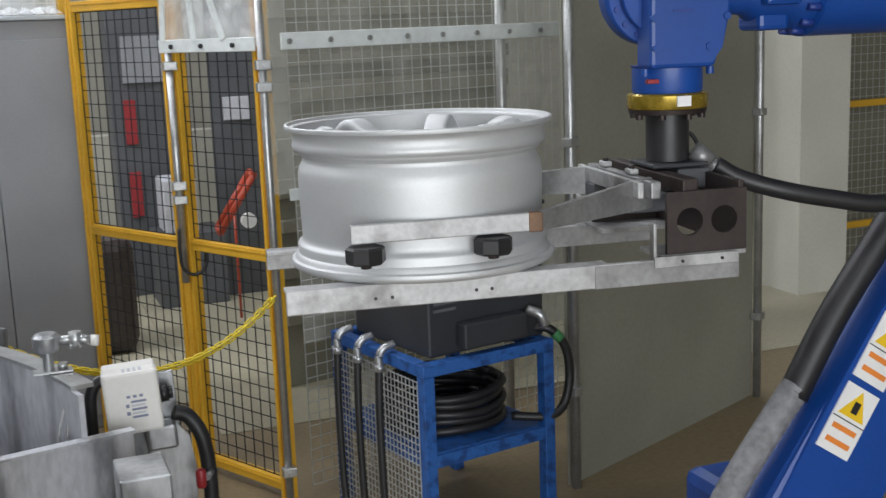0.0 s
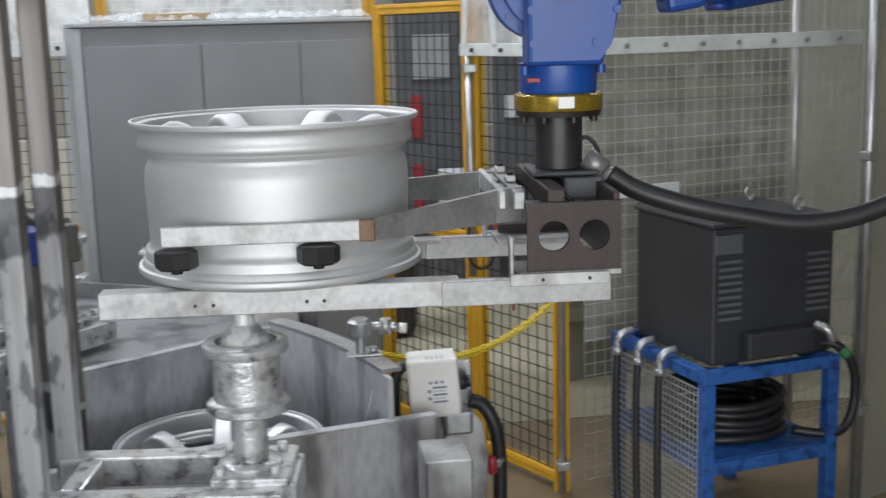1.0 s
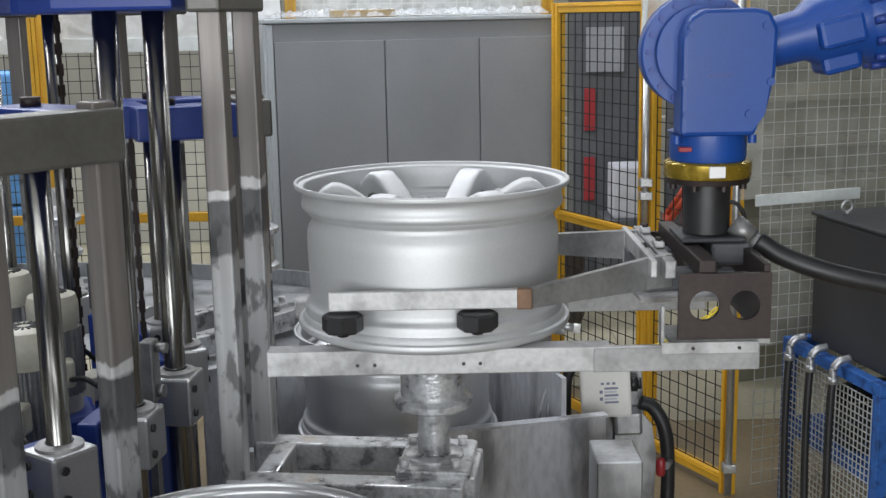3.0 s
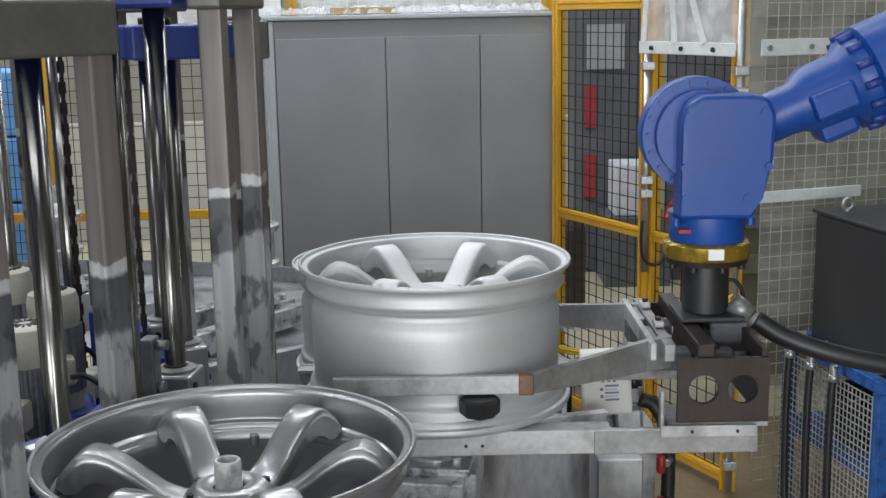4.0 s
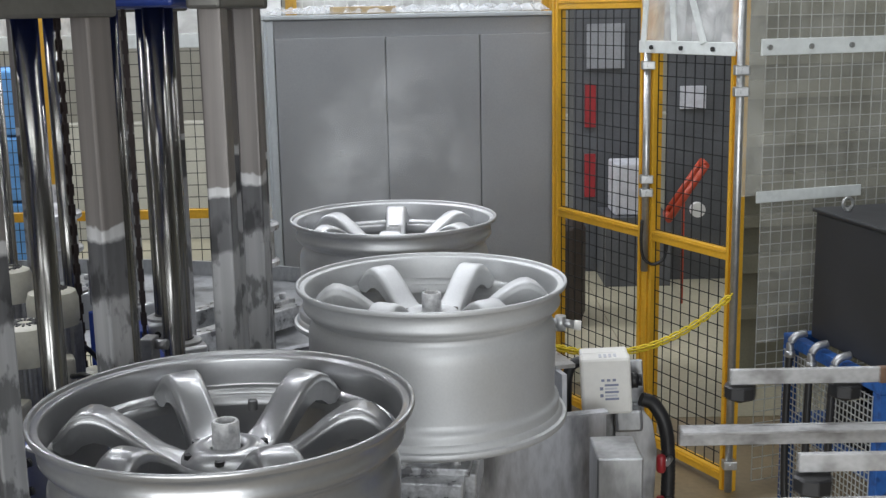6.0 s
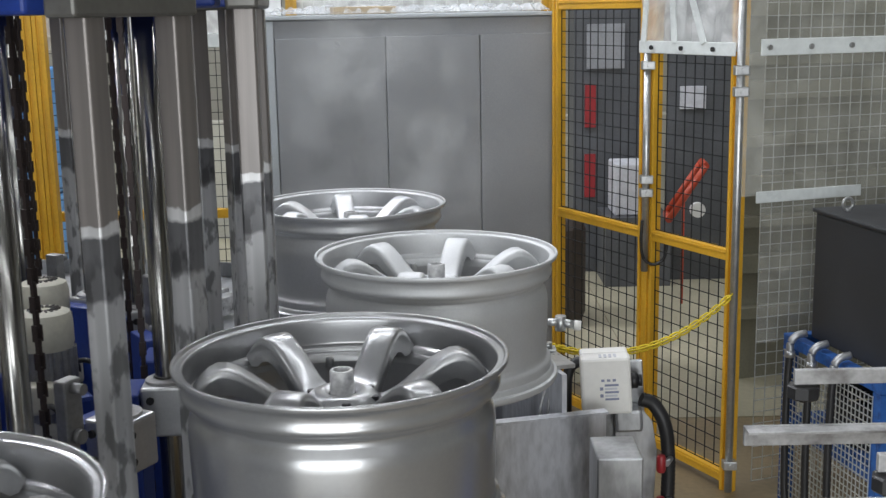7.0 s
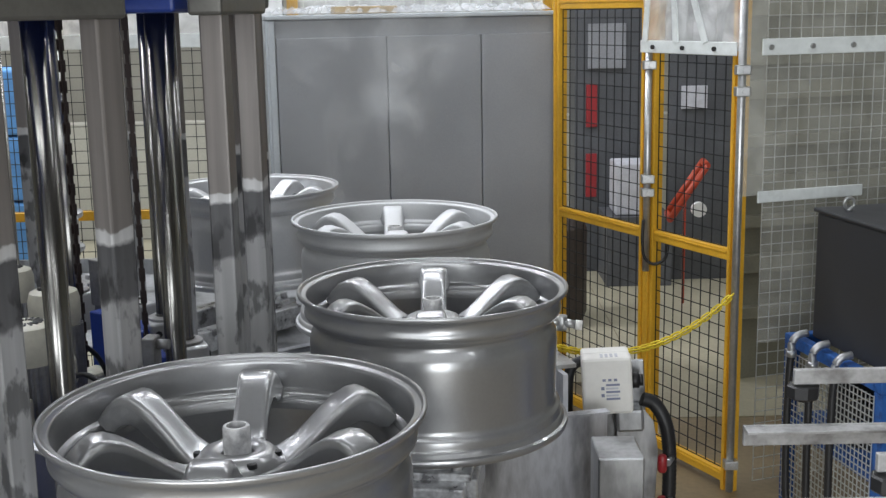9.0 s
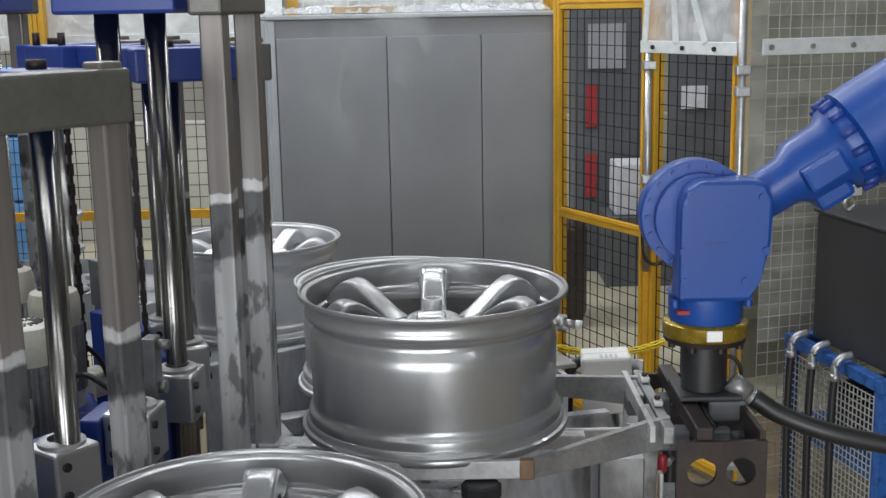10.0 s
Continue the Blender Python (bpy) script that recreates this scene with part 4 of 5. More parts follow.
slab("pillar", 2.50, 3.02, 5.75, 6.15, 0, 6, PILLAR, "pale painted hall pillar behind the mesh", "pillar")
slab("pillar_far", 4.35, 4.68, 5.6, 5.95, 0, 6, PILLAR, "pale painted hall pillar", "pillar")
m, wf = frame_at((4.72, 5.9), (7.4, 6.1))
ff = thing("safety_fence", "yellow railed mesh fence in front of an olive screen", "fence", place=m)
for z in (0.06, 0.31, 1.04, 1.75):
    bar_part(ff, "rail", 0.05, wf, -0.02, 0.02, z - 0.02, z + 0.02, YELLOW)
for x in (0.02, wf):
    fence_post(ff, x, 0.05, 2.2)
mesh_panel(ff, 0.05, wf, 0.08, 2.2, ZINC_WIRE, 0.05, 0.003, "zinc wire mesh")
bar_part(ff, "screen", 0.05, wf, 0.05, 0.06, 0.0, 2.2, OLIVE, "olive screen sheet")

# ---- transformer box on its blue stand ----
SW, SD, SH = 0.495, 0.58, 0.60
sm = pose(1.284, 3.349, 0, 0, 0, 12.5) @ pose(0, SD, 0)
sd = thing("steel_stand", "blue painted steel stand with wire guard and coiled cables", "stand", place=sm)
for x in (0.0, SW - 0.04):
    for y in (-SD, -0.04):
        bar_part(sd, "leg", x, x + 0.04, y, y + 0.04, 0, SH - 0.04, STAND_BLUE)
for y in (-SD, -0.04):
    bar_part(sd, "top_rail", 0, SW, y, y + 0.04, SH - 0.0395, SH, STAND_BLUE)
    bar_part(sd, "lower_rail", 0.0405, SW - 0.0405, y + 0.002, y + 0.038, 0.27, 0.31, STAND_BLUE)
for x in (0.0, SW - 0.04):
    bar_part(sd, "side_rail", x + 0.001, x + 0.039, -SD + 0.041, -0.041, SH - 0.0395, SH, STAND_BLUE)
    bar_part(sd, "side_rail", x + 0.002, x + 0.038, -SD + 0.041, -0.041, 0.27, 0.31, STAND_BLUE)
bar_part(sd, "shelf", 0.041, SW - 0.041, -SD + 0.02, -0.02, 0.302, 0.312, STAND_BLUE)
guard = mesh_panel(sd, 0.0, SD - 0.05, 0.02, SH - 0.05, ZINC_WIRE, 0.022, 0.003, "zinc wire side guard")
guard.matrix_basis = pose(-0.006, -SD + 0.03, 0, 0, 0, 90)

tb = thing("transformer_box", "charcoal welding transformer box with eyebolts and vents", "power unit", place=sm @ pose(0.055, -SD + 0.05, SH + 0.002))
BW, BD, BH = 0.44, 0.45, 0.425
bm = B()
box(bm, 0, BW, 0, BD, 0, BH, 0.008)
part("body", bm, BLACK_BOX, tb)
bm = B()
box(bm, -0.010, BW + 0.010, -0.010, BD + 0.010, BH + 0.001, BH + 0.015, 0.005)
part("lid", bm, BLACK_BOX, tb)
for i in range(9):
    for x in (0.02, 0.34):
        bm = B()
        box(bm, x, x + 0.08, -0.006, 0.001, 0.14 + i * 0.022, 0.150 + i * 0.022)
        part("vent_slat", bm, DARK_GREY, tb)
bm = B()
box(bm, 0.005, 0.10, -0.008, -0.001, 0.345, 0.405, 0.003)
part("switch_plate", bm, DARK_GREY, tb)
for x, y in ((0.06, 0.10), (0.38, 0.10), (0.06, 0.36), (0.38, 0.36)):
    bm = B()
    zc = BH + 0.040
    ring = [(x + 0.018 * math.cos(2 * math.pi * k / 16), y, zc + 0.018 * math.sin(2 * math.pi * k / 16)) for k in range(16)]
    sweep(bm, ring + ring[:2], 0.005, 8)
    rod(bm, (x, y, BH + 0.014), (x, y, BH + 0.024), 0.010, seg=10)
    part("eyebolt", bm, GALV_PIPE, tb, "zinc lifting eyebolt")
bm = B()
box(bm, 0.10, 0.34, -0.05, -0.001, 0.02, 0.10, 0.006)
part("terminal_cover", bm, BLACK_BOX, tb)
bm = B()
sweep(bm, spline([(0.36, -0.02, 0.10), (0.385, -0.055, 0.085), (0.40, -0.06, 0.05)], 6), 0.016, 12)
part("cable_entry", bm, GALV_PIPE, tb, "zinc cable entry elbow")
for i in range(3):
    cgl = thing("power_cable", "thick black power cable with a metal elbow", "cable", "power cables", place=sm @ pose(-0.028, -0.10 - 0.135 * i, 0.0, 0, 0, -90))
    x = 0.0
    bm = B()
    sweep(bm, spline([(x, 0.0, 0.57), (x, -0.006, 0.48), (x + 0.004, -0.01, 0.30), (x + 0.012, -0.01, 0.10), (x + 0.03, -0.01, 0.016), (x + 0.08, -0.03, 0.014)], 8), 0.0125, 10)
    part("cable", bm, RUBBER, cgl)
    bm = B()
    sweep(bm, spline([(x, 0.0, 0.552), (x, 0.0, 0.592), (x + 0.006, 0.016, 0.618), (x + 0.010, 0.050, 0.626)], 6), 0.013, 12)
    rod(bm, (x, 0, 0.545), (x, 0, 0.567), 0.016, seg=10)
    part("elbow", bm, GALV, cgl, "zinc elbow connector")
cl = thing("coiled_cable", "coil of black cable lying on the stand shelf", "cable")
for i in range(5):
    bm = B()
    r = 0.135 - 0.008 * (i % 2)
    ring = [sm @ Vector((0.25 + r * 1.5 * math.cos(2 * math.pi * k / 28), -0.29 + r * 1.45 * math.sin(2 * math.pi * k / 28), 0.330 + i * 0.027 + 0.004 * math.sin(k * 0.7 + i))) for k in range(28)]
    sweep(bm, ring + ring[:2], 0.0145, 8)
    part("coil_turn", bm, RUBBER, cl)
lp = thing("cable_loop", "black cable loop with a green tag beside the stand", "cable")
bm = B()
sweep(bm, [sm @ q for q in spline([(0.45, -0.50, 0.625), (0.50, -0.55, 0.625), (0.55, -0.57, 0.56), (0.565, -0.57, 0.46), (0.54, -0.57, 0.37), (0.48, -0.565, 0.34), (0.38, -0.50, 0.345)], 8)], 0.015, 10)
part("cable", bm, RUBBER, lp)
bm = B()
sweep(bm, [sm @ q for q in spline([(0.515, -0.557, 0.612), (0.535, -0.565, 0.588)], 4)], 0.017, 10)
part("tag", bm, GREEN_TAG, lp, "green tape tag")

# ---- things behind the fences ----
rc = thing("fire_cabinet", "red and white wall cabinets in the dim hall behind the fence", "cabinet", place=pose(0.90, 7.6, 0))
bar_part(rc, "body", -0.05, 0.42, 0.0, 0.3, 0.0, 1.9, DARK_GREY)
bar_part(rc, "red_panel", 0.02, 0.09, -0.02, -0.001, 0.95, 1.22, RED)
bar_part(rc, "red_panel", 0.02, 0.09, -0.02, -0.001, 0.50, 0.78, RED)
bar_part(rc, "white_panel", 0.03, 0.27, -0.02, -0.001, 1.32, 1.60, DIM_SHEET)
wbx = slab("white_case", 1.06, 1.26, 7.2, 7.5, 0.44, 0.76, PALE_INK, "white plastic case on a low bench", "case", "", None, 0.01)
slab("low_bench", 1.0, 1.4, 7.15, 7.55, 0, 0.438, DARK_GREY, "dark low steel bench behind the gate", "bench", "")
# rounded block standing in for an unidentified dark brown shape
cv = thing("covered_trolley", "dark brown rounded block behind the gate", "trolley", place=pose(0.70, 6.2, 0))
bm = B()
box(bm, -0.22, 0.07, 0.0, 0.4, 0.0, 0.62, 0.08)
part("cover", bm, BROWN_VINYL, cv)
nb = thing("notice_board", "pale notice sheet on a dark partition", "notice", place=pose(1.75, 7.3, 0))
bar_part(nb, "partition", -0.35, 0.75, 0.02, 0.06, 0.0, 2.2, DARK_GREY)
bar_part(nb, "notice", -0.28, -0.12, 0.005, 0.019, 1.08, 1.22, PALE_INK)
tr = thing("hand_truck", "orange-red hand truck with a pale wheel", "trolley", place=pose(1.28, 6.6, 0, 0, 0, 0))
bm = B()
rod(bm, (0.0, 0, 0.52), (0.20, 0, 0.82), 0.02, seg=12)
rod(bm, (0.02, 0.2, 0.52), (0.22, 0.2, 0.82), 0.02, seg=12)
rod(bm, (0.20, 0, 0.82), (0.22, 0.2, 0.82), 0.02, seg=10)
rod(bm, (0.0, 0, 0.52), (0.02, 0.2, 0.52), 0.02, seg=10)
rod(bm, (0.10, 0.1, 0.66), (0.10, 0.1, 0.0), 0.008, seg=10)
part("frame", bm, ORANGE_RED, tr)
bm = B()
rod(bm, (0.15, -0.06, 0.58), (0.15, -0.02, 0.58), 0.042, seg=20)
part("wheel", bm, STICKER, tr, "pale wheel")
for i in range(4):
    cr = thing("plastic_crate", "stacked blue plastic crate", "crate", "blue crates", place=pose(-2.62, 6.4, 0.36 * i))
    bar_part(cr, "shell", -0.35, 0.45, 0, 0.5, 0.0, 0.35, DARK_BLUE, "", 0.015)
    for j in range(5):
        bar_part(cr, "rib", -0.30 + j * 0.17, -0.27 + j * 0.17, -0.015, -0.001, 0.02, 0.33, DARK_BLUE)
slab("low_wall", -4.5, 4.5, 9.0, 9.2, 0, 0.9, CREAM, "low cream wall behind the fence", "wall")

# ---- robot ----
SX, SY, SZ, L1, L2 = 1.65, 2.125, 0.55, 1.33, 0.95
WRIST = 0.222
rb = thing("industrial_robot", "blue six-axis industrial robot with warning stickers", "robot", place=pose(SX, SY, 0))
bm = B()
lathe(bm, [(0, 0), (0.26, 0), (0.26, 0.05), (0.20, 0.06), (0.17, 0.22), (0, 0.22)], 40)
part("base", bm, ROBOT_BLUE, rb)
bm = B()
lathe(bm, [(0, 0.222), (0.20, 0.222), (0.20, 0.30), (0.15, 0.36), (0, 0.36)], 40)
box(bm, -0.14, 0.14, 0.02, 0.17, 0.30, 0.62, 0.03)
part("swivel", bm, ROBOT_BLUE, rb)
# lower arm, along +x from the shoulder
la = None
bm = B()
prism(bm, [(-0.13, -0.10), (-0.05, -0.14), (0.25, -0.12), (L1 - 0.1, -0.085), (L1 + 0.09, -0.075), (L1 + 0.12, 0.0), (L1 + 0.09, 0.075), (L1 - 0.1, 0.085), (0.25, 0.12), (-0.05, 0.14), (-0.13, 0.10)], -0.11, 0.015, 0.02)
la = part("lower_arm", bm, ROBOT_BLUE, rb, "sloping blue lower arm with warning stickers")
for x in (0.155, 0.315, 0.475):
    bm = B()
    box(bm, x, x + 0.145, -0.1135, -0.1105, 0.012, 0.105)
    st = part("sticker", bm, STICKER, la, "white sticker with a yellow warning triangle")
    bm = B()
    prism(bm, [(x + 0.080, 0.022), (x + 0.138, 0.0585), (x + 0.080, 0.095)], -0.1155, -0.1137)
    tri = part("warning_triangle", bm, WARN_YELLOW, st)
    bm = B()
    box(bm, x + 0.090, x + 0.115, -0.1168, -0.1157, 0.050, 0.067)
    part("print_mark", bm, RUBBER, tri)
    for j in (0, 1):
        bm = B()
        box(bm, x + 0.018 + 0.030 * j, x + 0.029 + 0.030 * j, -0.1155, -0.1137, 0.025, 0.092)
        part("print_bar", bm, ORANGE_BAR, st)
    bm = B()
    box(bm, x + 0.0705, x + 0.0725, -0.1155, -0.1137, 0.014, 0.103)
    part("rule_line", bm, RUBBER, st)
bm = B()
sweep(bm, spline([(0.22, -0.05, 0.160), (0.40, -0.05, 0.165), (0.60, -0.05, 0.150), (0.80, -0.05, 0.135), (1.05, -0.05, 0.13)], 8), 0.032, 14)
part("black_sleeve", bm, RUBBER, la, "black cable sleeve")
bm = B()
sweep(bm, spline([(0.26, -0.05, 0.160), (0.16, -0.05, 0.172), (0.05, -0.05, 0.182), (-0.06, -0.05, 0.185), (-0.25, -0.05, 0.17)], 12), 0.030, 14, 0.05)
part("grey_hose", bm, GREY_HOSE, la, "grey wrapped hose")
# forearm, along +x from the wrist pivot to the elbow
bm = B()
lathe(bm, [(0, 0.03), (0.043, 0.04), (0.045, 0.13), (0.062, 0.155), (0.064, 0.22), (0.078, 0.235), (0.082, 0.245), (0.082, 0.262), (0.094, 0.268), (0.096, 0.60), (0.11, 0.66), (0.11, L2 + 0.02), (0.09, L2 + 0.06), (0, L2 + 0.06)], 40, Matrix.Rotation(radians(90), 4, "Y"))
fa = part("forearm", bm, ROBOT_BLUE, rb, "round blue forearm")
for i in range(14):
    a = 2 * math.pi * i / 14
    bm = B()
    rod(bm, (0.236, 0.083 * math.cos(a), 0.083 * math.sin(a)), (0.262, 0.086 * math.cos(a), 0.086 * math.sin(a)), 0.0075, seg=6)
    part("flange_bolt", bm, BLUE_PART, fa)
bm = B()
box(bm, 0.145, 0.225, -0.076, 0.0, -0.03, 0.02, 0.008)
box(bm, 0.15, 0.22, -0.04, 0.04, -0.078, -0.04, 0.010)
part("motor_cover", bm, ROBOT_BLUE, fa)
for j in range(4):
    bm = B()
    box(bm, 0.33 + j * 0.045, 0.36 + j * 0.045, -0.0985, -0.088, 0.0, 0.045, 0, None)
    part("maker_mark", bm, STICKER, fa, "white block lettering shape")
# wrist block; origin on the gripper axis at the tag's height
bm = B()
prism(bm, [(-0.064, 0.062), (0.066, 0.062), (0.072, 0.10), (0.098, 0.165), (0.100, 0.245), (0.086, 0.274), (0.060, 0.280), (-0.028, 0.280), (-0.052, 0.266), (-0.063, 0.236)], -0.075, 0.0, 0.008)
wr_ = part("wrist_block", bm, ROBOT_BLUE, rb, "blue wrist housing with cover plate")
bm = B()
rod(bm, (-0.018, -0.005, 0.205), (-0.018, 0.052, 0.205), 0.102, seg=56)
rod(bm, (-0.018, -0.028, 0.205), (-0.018, -0.004, 0.205), 0.081, seg=48)
disc = part("gear_housing", bm, ROBOT_BLUE, wr_, "round gear housing")
for i in range(18):
    a = 2 * math.pi * i / 18
    bm = B()
    rod(bm, (-0.018 + 0.092 * math.cos(a), -0.010, 0.205 + 0.092 * math.sin(a)), (-0.018 + 0.092 * math.cos(a), -0.004, 0.205 + 0.092 * math.sin(a)), 0.0055, seg=6)
    part("rim_bolt", bm, BLUE_PART, disc)
for x, z in ((-0.055, 0.10), (0.052, 0.10), (-0.048, 0.25), (0.078, 0.25), (-0.058, 0.155), (0.088, 0.155)):
    bm = B()
    rod(bm, (x, -0.080, z), (x, -0.072, z), 0.0075, seg=6)
    part("cover_bolt", bm, ROBOT_BLUE, wr_)
bm = B()
box(bm, -0.02, 0.02, -0.0765, -0.074, 0.165, 0.17)
part("embossed_mark", bm, BLUE_PART, wr_)
bm = B()
lathe(bm, [(0, 0.014), (0.066, 0.014), (0.068, 0.02), (0.068, 0.062), (0.072, 0.066), (0.0, 0.066)], 44)
for x in (-0.066, -0.03, 0.03, 0.066):
    rod(bm, (x, -0.05, 0.048), (x, -0.05, 0.062), 0.008, seg=8)
neck = part("wrist_neck", bm, ROBOT_BLUE, wr_)
bm = B()
box(bm, -0.062, -0.040, -0.0560, -0.040, 0.034, 0.042, 0.001)
part("red_mark", bm, RED, neck, "small red index mark")
bm = B()
lathe(bm, [(0, -0.016), (0.076, -0.016), (0.078, -0.012), (0.078, 0.010), (0.074, 0.0135), (0, 0.0135)], 44)
fl = part("tool_flange", bm, FLANGE_YELLOW, wr_, "yellow zinc tool flange")
bm = B()
box(bm, -0.014, 0.014, -0.0815, -0.072, -0.010, 0.010, 0.001)
part("tag", bm, STICKER, fl, "small white tag")
bm = B()
lathe(bm, [(0, -0.026), (0.074, -0.026), (0.076, -0.0165), (0, -0.0165)], 44)
for i in range(8):
    a = 2 * math.pi * (i + 0.3) / 8
    rod(bm, (0.066 * math.cos(a), 0.066 * math.sin(a), -0.036), (0.066 * math.cos(a), 0.066 * math.sin(a), -0.026), 0.007, seg=6)
part("adapter_ring", bm, GRIP_BROWN, wr_, "dark brown adapter ring")

# ---- gripper; origin as the wrist block's ----
gr = thing("wheel_gripper", "brown steel wheel gripper with clamp arms, rollers and fork rails", "gripper")
bm = B()
lathe(bm, [(0, -0.118), (0.042, -0.118), (0.042, -0.028), (0, -0.028)], 36)
part("stem", bm, RUBBER, gr, "black round stem")
bm = B()
box(bm, -0.055, 0.060, -0.060, 0.060, -0.1285, -0.1195, 0.003)
part("mount_plate", bm, BLACK_BOX, gr)
def holed_plate(bm, cells, z0, z1, r, y0, y1):
    """A plate of side by side cells (x0, x1, hole x, hole z), each with a round hole right through."""
    n = 24
    for x0, x1, hx, hz in cells:
        sq, ci = [], []
        for k in range(n):
            a = 2 * math.pi * k / n + math.pi / n
            c, s = math.cos(a), math.sin(a)
            q = min((x1 - hx if c > 0 else hx - x0) / abs(c), (z1 - hz if s > 0 else hz - z0) / abs(s))
            sq.append((hx + c * q, hz + s * q))
            ci.append((hx + c * r, hz + s * r))
        for cx, cz in ((x0, z0), (x1, z0), (x0, z1), (x1, z1)):
            k = min(range(n), key=lambda u: (sq[u][0] - cx) ** 2 + (sq[u][1] - cz) ** 2)
            sq[k] = (cx, cz)
        f = [[bm.verts.new((x, y, z)) for x, z in ring] for y in (y0, y1) for ring in (sq, ci)]
        for k in range(n):
            m = (k + 1) % n
            bm.faces.new([f[0][k], f[0][m], f[1][m], f[1][k]])
            bm.faces.new([f[2][k], f[3][k], f[3][m], f[2][m]])
            bm.faces.new([f[1][k], f[1][m], f[3][m], f[3][k]])
            bm.faces.new([f[0][k], f[2][k], f[2][m], f[0][m]])


for y in (-0.195, 0.195):
    bm = B()
    holed_plate(bm, [(-0.087, -0.0095, -0.043, -0.208), (-0.0094, 0.068, 0.024, -0.208)], -0.266, -0.153, 0.0255, y - 0.005, y + 0.005)
    part("side_plate", bm, GRIP_BROWN, gr, "dark brown side plate with two round holes")
bm = B()
box(bm, 0.057, 0.068, -0.189, 0.189, -0.266, -0.140, 0.002)
part("end_plate", bm, GRIP_BROWN, gr)
bm = B()
box(bm, -0.052, -0.022, -0.189, 0.189, -0.160, -0.1315, 0.003)
part("carriage", bm, GRIP_BROWN, gr)
bm = B()
box(bm, 0.0, 0.07, -0.05, 0.05, -0.172, -0.1315, 0.006)
part("valve_block", bm, DARK_GREY, gr, "grey valve block")
for y in (-0.02, 0.02):
    bm = B()
    sweep(bm, spline([(0.0, y, -0.15), (-0.012, y - 0.03, -0.14), (-0.005, y - 0.06, -0.155), (0.015, y - 0.065, -0.178)], 6), 0.004, 8)
    part("air_line", bm, RUBBER, gr)
bm = B()
box(bm, -0.105, -0.085, -0.17, 0.17, -0.168, -0.136, 0.003)
part("slide_rail_block", bm, GRIP_GREY, gr, "grey linear slide block")
for y in (-0.05, 0.09):
    bm = B()
    box(bm, -0.104, -0.086, y - 0.016, y + 0.016, -0.135, -0.124, 0.003)
    part("slide_carriage", bm, GRIP_WHITE, gr)
    bm = B()
    rod(bm, (-0.095, y, -0.124), (-0.095, y, -0.118), 0.006, seg=6)
    part("bolt", bm, GRIP_BROWN, gr)
for y0, y1 in ((-0.115, -0.03), (0.02, 0.115)):
    bm = B()
    box(bm, -0.116, -0.106, y0, y1, -0.162, -0.140, 0.002)
    part("slide_shoe", bm, GRIP_GREY, gr, "pale grey slide shoe")
bm = B()
box(bm, -0.128, -0.117, -0.165, 0.165, -0.166, -0.136, 0.002)
part("slide_cover", bm, GRIP_WHITE, gr, "long pale slide cover")
bm = B()
box(bm, -0.13, -0.045, -0.118, -0.070, -0.200, -0.166, 0.004)
part("arm_carrier", bm, DARK_GREY, gr)
bm = B()
box(bm, -0.13, -0.045, 0.070, 0.118, -0.200, -0.166, 0.004)
part("arm_carrier", bm, DARK_GREY, gr)
bm = B()
box(bm, -0.04, 0.03, -0.105, -0.075, -0.196, -0.168, 0.004)
rod(bm, (0.03, -0.09, -0.182), (0.055, -0.09, -0.182), 0.008, seg=10)
part("cylinder", bm, DARK_GREY, gr, "small pneumatic cylinder")
